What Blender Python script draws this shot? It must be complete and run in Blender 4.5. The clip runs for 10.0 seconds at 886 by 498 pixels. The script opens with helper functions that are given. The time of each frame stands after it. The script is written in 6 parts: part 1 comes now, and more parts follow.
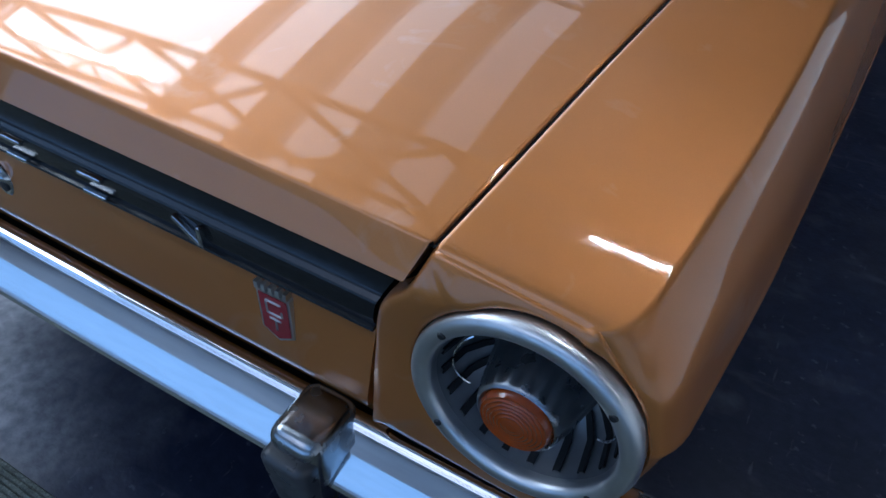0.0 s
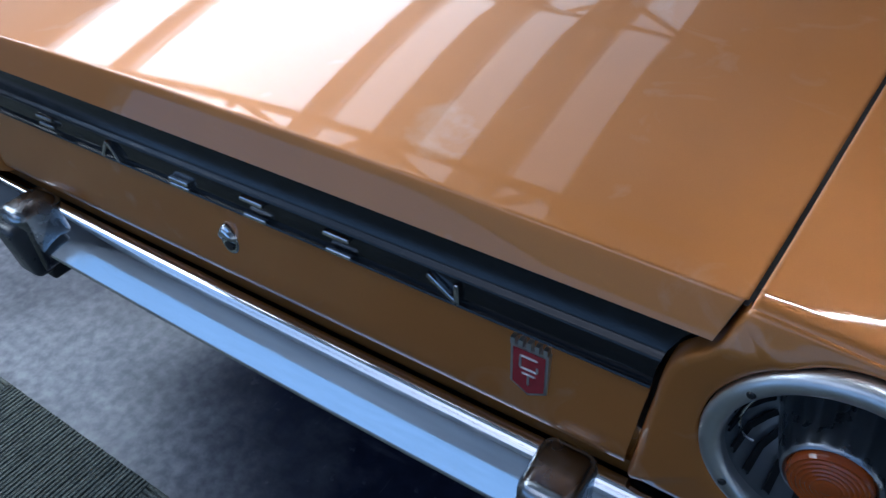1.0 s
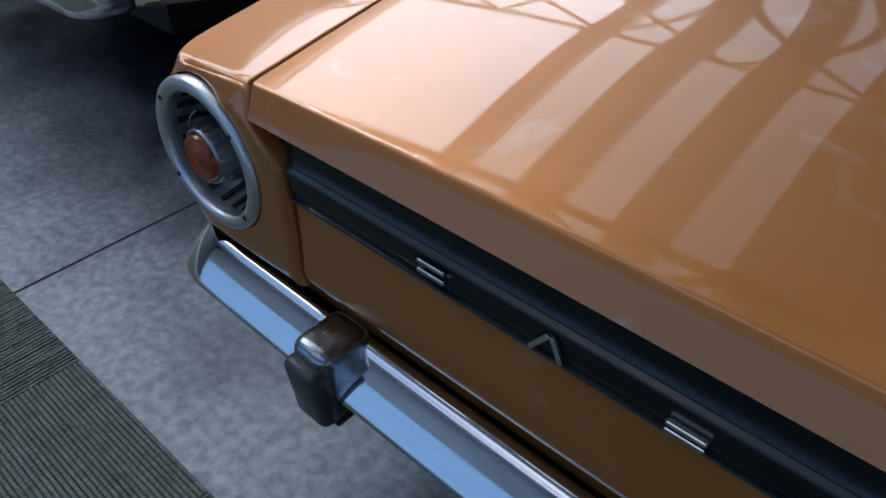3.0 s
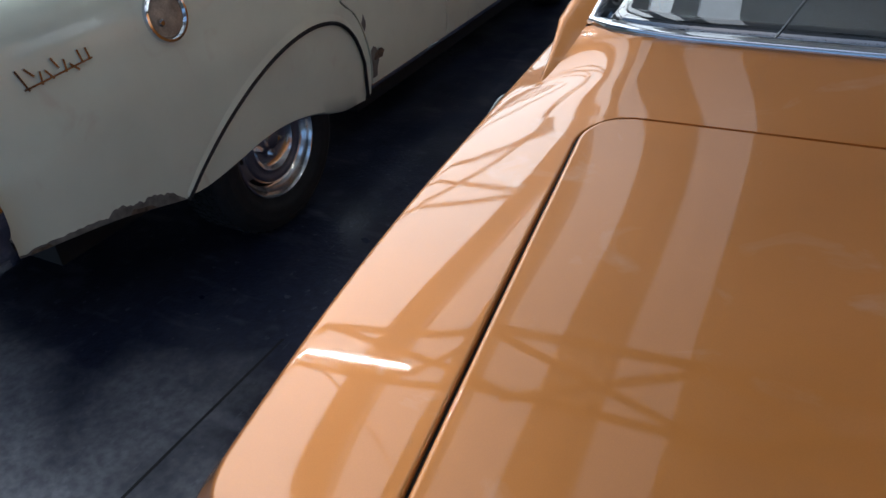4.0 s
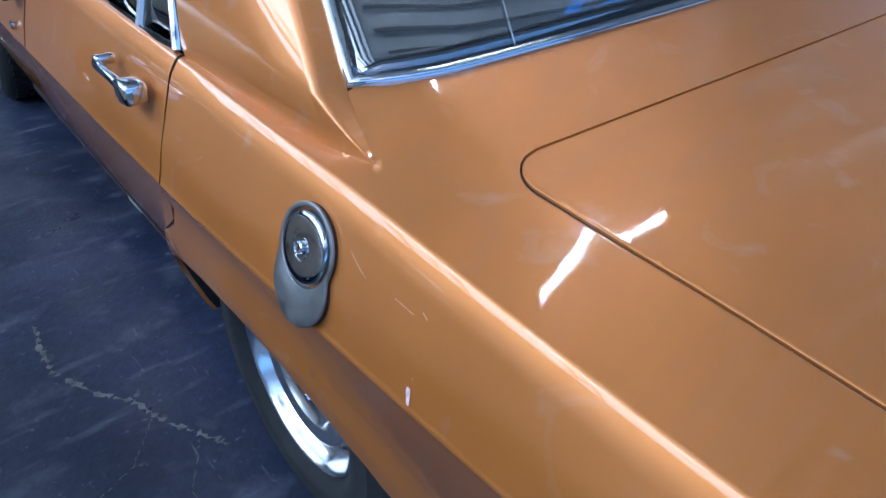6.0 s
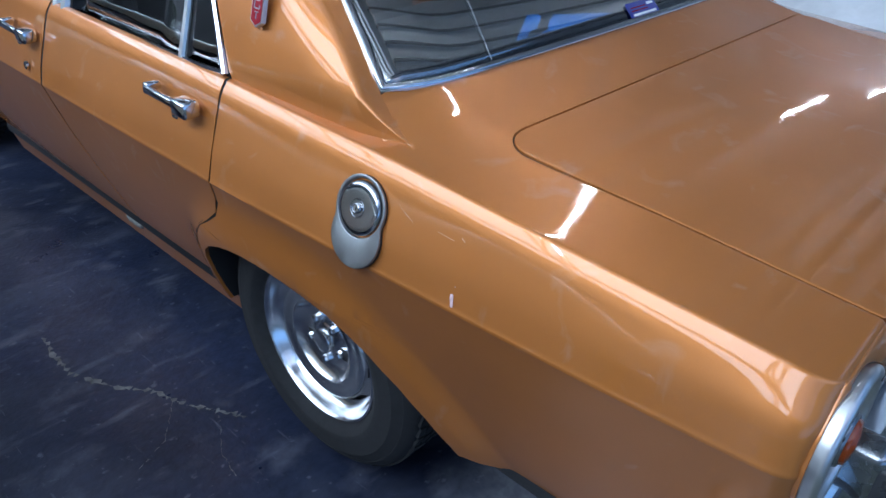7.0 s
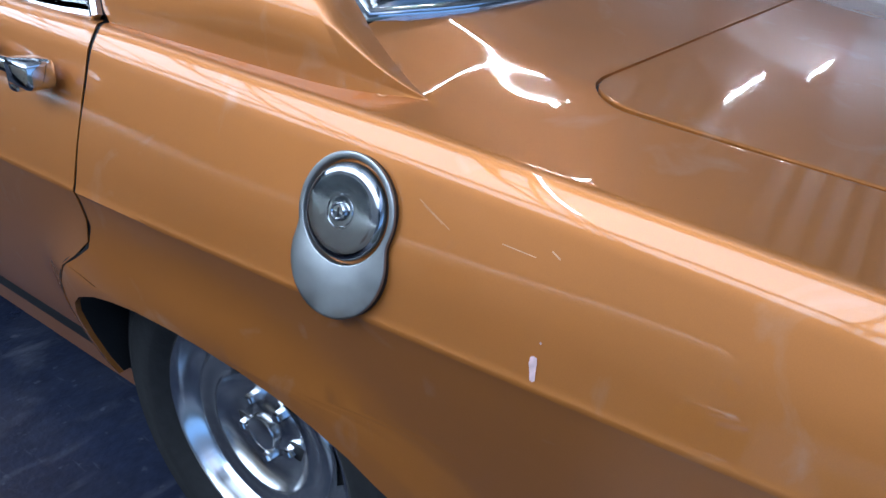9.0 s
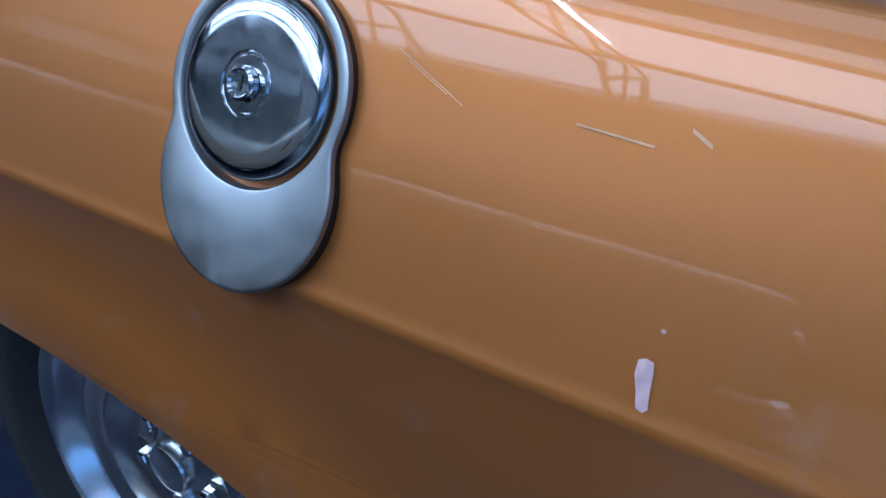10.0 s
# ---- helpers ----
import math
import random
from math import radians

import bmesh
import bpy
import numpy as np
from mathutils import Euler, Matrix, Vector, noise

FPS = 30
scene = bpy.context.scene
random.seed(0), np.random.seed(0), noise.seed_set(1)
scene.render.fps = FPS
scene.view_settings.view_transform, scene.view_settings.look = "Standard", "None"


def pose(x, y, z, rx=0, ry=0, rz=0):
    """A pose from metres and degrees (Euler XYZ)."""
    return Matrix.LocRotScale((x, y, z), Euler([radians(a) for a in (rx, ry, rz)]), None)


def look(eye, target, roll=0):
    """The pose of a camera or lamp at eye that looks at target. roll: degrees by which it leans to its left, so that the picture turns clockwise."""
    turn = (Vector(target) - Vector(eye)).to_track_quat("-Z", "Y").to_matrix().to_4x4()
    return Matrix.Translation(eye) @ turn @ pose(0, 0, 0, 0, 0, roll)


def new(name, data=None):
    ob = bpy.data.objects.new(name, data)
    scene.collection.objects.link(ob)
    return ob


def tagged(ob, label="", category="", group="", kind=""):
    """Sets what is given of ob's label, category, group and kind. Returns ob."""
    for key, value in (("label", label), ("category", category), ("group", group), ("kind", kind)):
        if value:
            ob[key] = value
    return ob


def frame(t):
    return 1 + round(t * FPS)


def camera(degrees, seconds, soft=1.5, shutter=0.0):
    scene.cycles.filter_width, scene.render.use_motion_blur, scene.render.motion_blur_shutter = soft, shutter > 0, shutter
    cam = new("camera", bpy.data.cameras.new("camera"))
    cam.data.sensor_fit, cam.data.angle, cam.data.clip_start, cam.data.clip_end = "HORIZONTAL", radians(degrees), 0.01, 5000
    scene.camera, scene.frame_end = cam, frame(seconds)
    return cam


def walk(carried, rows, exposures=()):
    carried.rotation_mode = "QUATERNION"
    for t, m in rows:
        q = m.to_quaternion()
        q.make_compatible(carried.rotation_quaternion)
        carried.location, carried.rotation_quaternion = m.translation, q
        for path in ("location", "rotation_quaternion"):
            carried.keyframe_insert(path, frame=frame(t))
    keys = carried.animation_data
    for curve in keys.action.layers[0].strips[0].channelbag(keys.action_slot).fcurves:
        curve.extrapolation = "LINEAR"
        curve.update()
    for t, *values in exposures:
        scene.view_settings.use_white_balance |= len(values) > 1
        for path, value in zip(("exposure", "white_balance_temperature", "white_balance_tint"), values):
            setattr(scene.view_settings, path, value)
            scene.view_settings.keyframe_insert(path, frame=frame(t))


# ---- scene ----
cam = camera(62.4, 10.0)

PATH = [
    (0, (0.869, -0.379, 1.271), (0.143, 0.92, -0.065), 2.3),
    (0.5, (0.784, -0.45, 1.264), (0.094, 0.862, -0.079), 2.8),
    (1, (0.693, -0.474, 1.29), (-0.208, 0.786, 0.025), -3.2),
    (1.5, (0.503, -0.482, 1.32), (-0.414, 0.745, 0.034), -2.0),
    (2, (0.327, -0.534, 1.289), (-0.598, 0.652, -0.029), 3.5),
    (2.2, (0.276, -0.546, 1.272), (-0.676, 0.625, -0.039), 4.8),
    (3.3, (-0.073, -0.363, 1.277), (-1.143, 0.797, 0.048), -3.7),
    (3.5, (-0.149, -0.315, 1.295), (-1.244, 0.852, 0.095), -7.4),
    (4, (-0.44, -0.233, 1.346), (-1.26, 1.22, 0.242), -4.3),
    (4.5, (-0.674, -0.092, 1.343), (-1.173, 1.511, 0.257), -6.8),
    (5, (-0.895, 0.116, 1.286), (-1.101, 1.761, 0.167), -6.9),
    (5.5, (-1.037, 0.181, 1.293), (-0.529, 1.68, 0.071), -2.0),
    (5.7, (-1.125, 0.149, 1.325), (-0.333, 1.54, 0.125), -0.6),
    (6.8, (-1.551, -0.099, 1.442), (-0.322, 1.084, 0.397), 1.6),
    (7, (-1.63, -0.097, 1.449), (-0.369, 1.058, 0.412), 1.7),
    (7.5, (-1.81, -0.007, 1.458), (-0.478, 1.112, 0.471), 0.7),
    (8, (-1.866, 0.05, 1.472), (-0.503, 1.141, 0.497), 0.9),
    (8.5, (-1.743, 0.129, 1.378), (-0.319, 1.162, 0.426), 1.6),
    (9, (-1.386, 0.316, 1.149), (0.08, 1.323, 0.233), 3.2),
    (9.5, (-1.186, 0.467, 0.991), (0.306, 1.42, 0.062), 3.9),
    (10, (-1.164, 0.488, 0.952), (0.352, 1.414, 0.032), 4.1),
]
EXPOSURE = [(0, 0.93, 5600, 10), (1, 0.83, 5800, 10), (2, 0.62, 6000, 10), (3.5, 0.28, 6300, 10), (4, 0.38, 6500, 10), (4.5, 1.12, 6200, 10), (5, 1.58, 5300, 10), (5.5, 1.47, 4950, 10), (6.8, 0.95, 5500, 10), (8, 1.1, 5600, 10), (9, 0.93, 5500, 10), (9.5, 0.68, 5100, 10), (10, 0.50, 4900, 10)]
walk(cam, [(t, look(eye, target, roll)) for t, eye, target, roll in PATH], EXPOSURE)
import functools


# ---------------------------------------------------------------- light
world = bpy.data.worlds.new("hall_sky")
scene.world = world
world.use_nodes = True
wn = world.node_tree.nodes
sky = wn.new("ShaderNodeTexSky")
sky.sky_type = "NISHITA"
sky.sun_disc = False
sky.sun_elevation = radians(48)
sky.sun_rotation = radians(200)
wn["Background"].inputs[1].default_value = 0.05
world.node_tree.links.new(sky.outputs[0], wn["Background"].inputs[0])

ROOF_Z = 5.0


def sky_lamp(name, centre, facing, width, height, radiance, colour):
    """The daylight that enters by an opening."""
    data = bpy.data.lights.new(name, "AREA")
    data.shape, data.size, data.size_y = "RECTANGLE", width, height
    data.energy = radiance * math.pi * width * height
    data.color = colour
    ob = new(name, data)
    ob.matrix_world = look(centre, facing)
    return ob


SKYLIGHTS = [(-8.4, 1.7, 3.2), (-5.65, 3.0, 3.6), (-3.50, 0.62, 1.9), (-2.42, 0.55, 1.1), (-1.38, 0.52, 0.65)]
for sx, sw, rad in SKYLIGHTS:
    y0, y1 = (-2.2, 14.0) if sx < -4 else (-0.8, 19.0)
    sky_lamp("skylight_daylight", (sx, (y1 + y0) / 2, ROOF_Z + 0.10), (sx, (y1 + y0) / 2 + 0.001, 0), sw, y1 - y0, rad, (0.82, 0.92, 1.0))
sky_lamp("door_daylight", (-1.2, -6.9, 1.30), (-1.2, 0, 1.30), 16.0, 2.5, 0.42, (0.30, 0.57, 1.0))
# added blue lamp above the carpet end for the bumper; no porch stands there
sky_lamp("porch_daylight", (-1.2, -4.3, ROOF_Z + 0.10), (-1.2, -4.301, 0), 14.0, 3.8, 0.40, (0.26, 0.54, 1.0))

# ---------------------------------------------------------------- materials


def material(name, colour, rough=0.5, metal=0.0, coat=0.0, coat_rough=0.03, grain=0.0, grain_scale=40.0, bump=0.0, bump_scale=200.0,
             rough_var=0.0, stain=0.0, stain_scale=3.0, trans=0.0, ior=1.5, emit=None, emit_strength=0.0, per_object=0.0):
    m = bpy.data.materials.new(name)
    m.use_nodes = True
    nt = m.node_tree
    n, l = nt.nodes, nt.links
    b = n["Principled BSDF"]
    b.inputs["Base Color"].default_value = (*colour, 1)
    b.inputs["Roughness"].default_value = rough
    b.inputs["Metallic"].default_value = metal
    b.inputs["Coat Weight"].default_value = coat
    b.inputs["Coat Roughness"].default_value = coat_rough
    b.inputs["Transmission Weight"].default_value = trans
    b.inputs["IOR"].default_value = ior
    if emit:
        b.inputs["Emission Color"].default_value = (*emit, 1)
        b.inputs["Emission Strength"].default_value = emit_strength
    tc = n.new("ShaderNodeTexCoord")
    src = None
    if grain or stain or per_object:
        mix = n.new("ShaderNodeHueSaturation")
        mix.inputs["Color"].default_value = (*colour, 1)
        total = None
        for amount, scale, detail in ((grain, grain_scale, 4), (stain, stain_scale, 6)):
            if not amount:
                continue
            t = n.new("ShaderNodeTexNoise")
            t.inputs["Scale"].default_value, t.inputs["Detail"].default_value = scale, detail
            l.new(tc.outputs["Object"], t.inputs["Vector"])
            mr = n.new("ShaderNodeMapRange")
            mr.inputs[1].default_value, mr.inputs[2].default_value = 0.3, 0.7
            mr.inputs[3].default_value, mr.inputs[4].default_value = 1 - amount, 1 + amount
            l.new(t.outputs[0], mr.inputs[0])
            if total is None:
                total = mr.outputs[0]
            else:
                mu = n.new("ShaderNodeMath")
                mu.operation = "MULTIPLY"
                l.new(total, mu.inputs[0])
                l.new(mr.outputs[0], mu.inputs[1])
                total = mu.outputs[0]
        if per_object:
            oi = n.new("ShaderNodeObjectInfo")
            mr = n.new("ShaderNodeMapRange")
            mr.inputs[3].default_value, mr.inputs[4].default_value = 1 - per_object, 1 + per_object
            l.new(oi.outputs["Random"], mr.inputs[0])
            if total is None:
                total = mr.outputs[0]
            else:
                mu = n.new("ShaderNodeMath")
                mu.operation = "MULTIPLY"
                l.new(total, mu.inputs[0])
                l.new(mr.outputs[0], mu.inputs[1])
                total = mu.outputs[0]
        l.new(total, mix.inputs["Value"])
        l.new(mix.outputs[0], b.inputs["Base Color"])
    if rough_var:
        t = n.new("ShaderNodeTexNoise")
        t.inputs["Scale"].default_value, t.inputs["Detail"].default_value = stain_scale * 2.3, 5
        l.new(tc.outputs["Object"], t.inputs["Vector"])
        mr = n.new("ShaderNodeMapRange")
        mr.inputs[1].default_value, mr.inputs[2].default_value = 0.3, 0.7
        mr.inputs[3].default_value, mr.inputs[4].default_value = max(rough - rough_var, 0.02), rough + rough_var
        l.new(t.outputs[0], mr.inputs[0])
        l.new(mr.outputs[0], b.inputs["Roughness"])
    if bump:
        t = n.new("ShaderNodeTexNoise")
        t.inputs["Scale"].default_value, t.inputs["Detail"].default_value = bump_scale, 3
        l.new(tc.outputs["Object"], t.inputs["Vector"])
        bp = n.new("ShaderNodeBump")
        bp.inputs["Strength"].default_value, bp.inputs["Distance"].default_value = 1.0, bump
        l.new(t.outputs[0], bp.inputs["Height"])
        l.new(bp.outputs[0], b.inputs["Normal"])
    return m


def car_paint(name, colour, metal, wave=0.0):
    """Metallic base under clear coat, slightly wavy like old sheet metal, with fine flake grain and dust."""
    m = material(name, colour, rough=0.45, metal=metal, coat=1.0, coat_rough=0.035, grain=0.03, grain_scale=900, stain=0.05, stain_scale=5)
    nt = m.node_tree
    n, l = nt.nodes, nt.links
    b = n["Principled BSDF"]
    b.inputs["Coat IOR"].default_value = 1.50
    tc = n.new("ShaderNodeTexCoord")
    w = n.new("ShaderNodeTexNoise")
    w.inputs["Scale"].default_value, w.inputs["Detail"].default_value = 4.5, 1.5
    l.new(tc.outputs["Object"], w.inputs["Vector"])
    bp = n.new("ShaderNodeBump")
    bp.inputs["Strength"].default_value, bp.inputs["Distance"].default_value = 1.0, wave
    l.new(w.outputs[0], bp.inputs["Height"])
    l.new(bp.outputs[0], b.inputs["Coat Normal"])
    # pale rub marks and settled dust
    rub = n.new("ShaderNodeTexNoise")
    rub.inputs["Scale"].default_value, rub.inputs["Detail"].default_value, rub.inputs["Distortion"].default_value = 9, 7, 1.2
    l.new(tc.outputs["Object"], rub.inputs["Vector"])
    rr = n.new("ShaderNodeMapRange")
    rr.inputs[1].default_value, rr.inputs[2].default_value = 0.61, 0.78
    rr.inputs[3].default_value, rr.inputs[4].default_value = 0.0, 0.26
    l.new(rub.outputs[0], rr.inputs[0])
    mix = n.new("ShaderNodeMixRGB")
    mix.inputs[2].default_value = (0.62, 0.50, 0.40, 1)
    l.new(rr.outputs[0], mix.inputs[0])
    l.new(b.inputs["Base Color"].links[0].from_socket, mix.inputs[1])
    l.new(mix.outputs[0], b.inputs["Base Color"])
    d = n.new("ShaderNodeTexNoise")
    d.inputs["Scale"].default_value, d.inputs["Detail"].default_value = 26, 8
    l.new(tc.outputs["Object"], d.inputs["Vector"])
    mr = n.new("ShaderNodeMapRange")
    mr.inputs[1].default_value, mr.inputs[2].default_value = 0.45, 0.75
    mr.inputs[3].default_value, mr.inputs[4].default_value = 0.030, 0.055
    l.new(d.outputs[0], mr.inputs[0])
    l.new(mr.outputs[0], b.inputs["Coat Roughness"])
    return m


M_PAINT = car_paint("copper_gold_metallic_paint", (0.50, 0.173, 0.031), 0.55, 0.00012)
M_CREAM = car_paint("aged_cream_paint", (0.82, 0.86, 0.72), 0.0, 0.002)
M_BLACK = material("black_gap_rubber", (0.006, 0.006, 0.007), rough=0.6, bump=0.0005)
M_GLOSS_BLACK = material("gloss_black_strip", (0.006, 0.007, 0.009), rough=0.18, rough_var=0.05, stain=0.2, stain_scale=20)
M_CHROME = material("aged_chrome", (0.66, 0.67, 0.69), rough=0.07, metal=1.0, rough_var=0.04, stain_scale=9, bump=0.0002, bump_scale=6)
M_SATIN = material("satin_aluminium", (0.66, 0.66, 0.66), rough=0.38, metal=1.0, rough_var=0.07, stain=0.06, stain_scale=30)
M_PLATE = material("dull_steel_plate", (0.33, 0.34, 0.345), rough=0.40, metal=1.0, rough_var=0.08, stain=0.10, stain_scale=25, bump=0.0001, bump_scale=60)
M_ALLOY = material("polished_wheel_metal", (0.74, 0.75, 0.77), rough=0.21, metal=1.0, rough_var=0.05, stain=0.03, stain_scale=9)
M_REFLECT = material("lamp_bowl_metal", (0.42, 0.43, 0.44), rough=0.50, metal=1.0, stain=0.12, stain_scale=30)
M_EMBLEM = material("worn_emblem_chrome", (0.66, 0.67, 0.69), rough=0.14, metal=1.0, rough_var=0.05, stain=0.1, stain_scale=60)
M_SKY_BLOCK = material("pale_blue_block_sheet", (0.30, 0.42, 0.60), rough=0.6, stain=0.1, stain_scale=2)
M_DARK = material("matt_black_paint", (0.012, 0.012, 0.013), rough=0.5, stain=0.3, stain_scale=20)
M_RUBBER = material("tyre_rubber", (0.009, 0.009, 0.010), rough=0.85, grain=0.25, grain_scale=60, stain=0.25, stain_scale=9, bump=0.0006, bump_scale=150)
M_GUARD = material("dull_guard_chrome", (0.36, 0.37, 0.38), rough=0.24, metal=1.0, rough_var=0.08, stain=0.15, stain_scale=18)
M_CAP = material("worn_cap_chrome", (0.45, 0.46, 0.48), rough=0.10, metal=1.0, rough_var=0.05, stain=0.08, stain_scale=40)
M_CONE = material("dull_cone_metal", (0.30, 0.31, 0.33), rough=0.30, metal=1.0, rough_var=0.06, stain=0.1, stain_scale=30)
M_OVER = material("bumper_guard_rubber", (0.05, 0.05, 0.052), rough=0.33, rough_var=0.1, stain=0.2, stain_scale=20)
M_AMBER = material("amber_lens", (0.52, 0.080, 0.004), rough=0.10, trans=0.45, coat=0.5, grain=0.1, grain_scale=80)
M_GLASS = material("tinted_glass", (0.62, 0.67, 0.68), rough=0.012, trans=1.0, ior=2.7)
M_TRIM = material("dark_interior_vinyl", (0.018, 0.018, 0.019), rough=0.55, bump=0.0008, bump_scale=250, stain=0.2, stain_scale=10)
M_BLUE = material("blue_cloth", (0.05, 0.24, 0.72), rough=0.8, bump=0.002, bump_scale=40, stain=0.15, stain_scale=6)
M_RED = material("badge_red_enamel", (0.30, 0.02, 0.03), rough=0.25, coat=0.6)
M_PRIMER = material("pale_pink_primer", (0.62, 0.42, 0.40), rough=0.7, stain=0.2, stain_scale=120)
M_RUST = material("rusty_bare_patch", (0.12, 0.09, 0.065), rough=0.85, stain=0.6, stain_scale=60, bump=0.003, bump_scale=120)
M_FILLER = material("grey_filler", (0.17, 0.165, 0.15), rough=0.8, stain=0.35, stain_scale=40)
M_FLAP = material("worn_flap_paint", (0.40, 0.32, 0.25), rough=0.6, stain=0.4, stain_scale=25, grain=0.15, grain_scale=160)
M_WHITE = material("white_enamel", (0.78, 0.78, 0.76), rough=0.5, stain=0.08, stain_scale=4)
M_STICKER = material("blue_sticker", (0.02, 0.03, 0.22), rough=0.35)
M_SCRATCH = material("pale_scratched_paint", (0.62, 0.36, 0.20), rough=0.5, stain=0.2, stain_scale=90)
M_STEEL = material("dark_roof_steel", (0.05, 0.05, 0.055), rough=0.55, stain=0.25, stain_scale=2)
M_ROOF = material("pale_roof_sheet", (0.80, 0.84, 0.87), rough=0.6, stain=0.15, stain_scale=1)
# the corrugations' shade, put into a darker colour for the ribs
M_RIB = material("shade_grey_roof_rib", (0.22, 0.23, 0.24), rough=0.6, stain=0.15, stain_scale=1)
M_SHEET = material("white_dust_sheet", (0.80, 0.80, 0.79), rough=0.75, stain=0.12, stain_scale=3, bump=0.01, bump_scale=9)
M_SIGN = material("mauve_sign_board", (0.34, 0.26, 0.27), rough=0.5, stain=0.1, stain_scale=2)
M_WALL = material("dull_wall_paint", (0.16, 0.16, 0.165), rough=0.8, stain=0.12, stain_scale=0.8)
M_PALE_WALL = material("pale_wall_paint", (0.55, 0.57, 0.60), rough=0.7, stain=0.12, stain_scale=0.8)
M_TUBE = material("fluorescent_tube", (0.9, 0.9, 0.9), rough=0.4, emit=(0.93, 0.97, 1.0), emit_strength=95.0)


def concrete():
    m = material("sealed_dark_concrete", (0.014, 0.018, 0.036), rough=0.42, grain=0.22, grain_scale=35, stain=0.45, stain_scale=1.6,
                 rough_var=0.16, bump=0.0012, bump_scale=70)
    nt = m.node_tree
    n, l = nt.nodes, nt.links
    b = n["Principled BSDF"]
    b.inputs["Specular IOR Level"].default_value = 0.21
    old = b.inputs["Base Color"].links[0].from_socket
    tc = n.new("ShaderNodeTexCoord")
    # pale scuffs, stretched in two directions
    for turn, sx, sy, lo, hi, amount in ((20, 4.0, 11.0, 0.61, 0.74, 0.55), (-55, 3.2, 14.0, 0.62, 0.75, 0.5), (70, 7, 9, 0.57, 0.78, 0.5), (10, 2.6, 3.1, 0.50, 0.78, 0.32), (45, 30, 34, 0.64, 0.72, 0.6), (130, 60, 9, 0.66, 0.74, 0.5)):
        mp = n.new("ShaderNodeMapping")
        mp.inputs["Rotation"].default_value = (0, 0, radians(turn))
        mp.inputs["Scale"].default_value = (sx, sy, 1)
        l.new(tc.outputs["Object"], mp.inputs[0])
        t = n.new("ShaderNodeTexNoise")
        t.inputs["Scale"].default_value, t.inputs["Detail"].default_value = 1.0, 7
        l.new(mp.outputs[0], t.inputs["Vector"])
        mr = n.new("ShaderNodeMapRange")
        mr.inputs[1].default_value, mr.inputs[2].default_value = lo, hi
        mr.inputs[3].default_value, mr.inputs[4].default_value = 0, amount
        l.new(t.outputs[0], mr.inputs[0])
        mx = n.new("ShaderNodeMixRGB")
        mx.inputs[2].default_value = (0.095, 0.098, 0.122, 1)
        l.new(mr.outputs[0], mx.inputs[0])
        l.new(old, mx.inputs[1])
        old = mx.outputs[0]
    # daylight on the floor along the carpet, painted in as paler speckled grey
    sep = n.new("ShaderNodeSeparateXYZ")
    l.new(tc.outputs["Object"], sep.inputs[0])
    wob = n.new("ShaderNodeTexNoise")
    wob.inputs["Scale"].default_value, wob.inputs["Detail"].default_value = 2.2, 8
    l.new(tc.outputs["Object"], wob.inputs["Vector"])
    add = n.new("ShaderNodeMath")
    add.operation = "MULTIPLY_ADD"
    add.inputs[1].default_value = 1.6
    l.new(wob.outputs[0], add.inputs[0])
    # mask kept off the floor behind the tail, so the sedan's shade stays dark
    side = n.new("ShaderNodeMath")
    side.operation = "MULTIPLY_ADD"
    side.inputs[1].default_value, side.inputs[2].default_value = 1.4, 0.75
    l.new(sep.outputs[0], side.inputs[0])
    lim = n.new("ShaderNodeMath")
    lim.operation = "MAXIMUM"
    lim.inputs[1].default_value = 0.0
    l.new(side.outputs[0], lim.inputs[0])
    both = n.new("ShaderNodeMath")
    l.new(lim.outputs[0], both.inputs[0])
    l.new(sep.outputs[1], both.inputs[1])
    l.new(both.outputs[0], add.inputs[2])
    lit_floor = n.new("ShaderNodeMapRange")
    lit_floor.inputs[1].default_value, lit_floor.inputs[2].default_value = 0.75, 1.55
    lit_floor.inputs[3].default_value, lit_floor.inputs[4].default_value = 1.0, 0.0
    l.new(add.outputs[0], lit_floor.inputs[0])
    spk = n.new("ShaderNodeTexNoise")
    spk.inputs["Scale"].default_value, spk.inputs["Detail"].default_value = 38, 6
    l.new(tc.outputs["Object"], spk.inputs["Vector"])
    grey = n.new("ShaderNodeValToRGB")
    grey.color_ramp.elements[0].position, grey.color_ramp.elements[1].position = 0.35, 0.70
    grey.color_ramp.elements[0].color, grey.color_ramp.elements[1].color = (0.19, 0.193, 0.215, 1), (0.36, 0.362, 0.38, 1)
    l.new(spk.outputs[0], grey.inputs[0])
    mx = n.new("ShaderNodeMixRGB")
    l.new(lit_floor.outputs[0], mx.inputs[0])
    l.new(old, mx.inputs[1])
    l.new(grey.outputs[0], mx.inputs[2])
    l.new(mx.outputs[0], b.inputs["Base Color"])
    return m


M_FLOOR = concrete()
M_CARPET = material("ribbed_carpet", (0.125, 0.135, 0.115), rough=0.95, grain=0.5, grain_scale=220, stain=0.25, stain_scale=30, per_object=0.10, bump=0.002, bump_scale=400)
M_ROD = material("dull_grey_wire", (0.22, 0.23, 0.24), rough=0.5, stain=0.2, stain_scale=30)
M_CRACK = material("crack_filler_dust", (0.090, 0.090, 0.088), rough=0.9, stain=0.5, stain_scale=30)
M_JOINT = material("dark_joint", (0.012, 0.012, 0.013), rough=0.9)

# ---------------------------------------------------------------- mesh tools


def thing(name, label, category, x=0, y=0, z=0, group="", kind=""):
    ob = new(name)
    ob.empty_display_size = 0.2
    ob.location = (x, y, z)
    tagged(ob, label, category, group, kind)
    bpy.context.view_layer.update()
    return ob


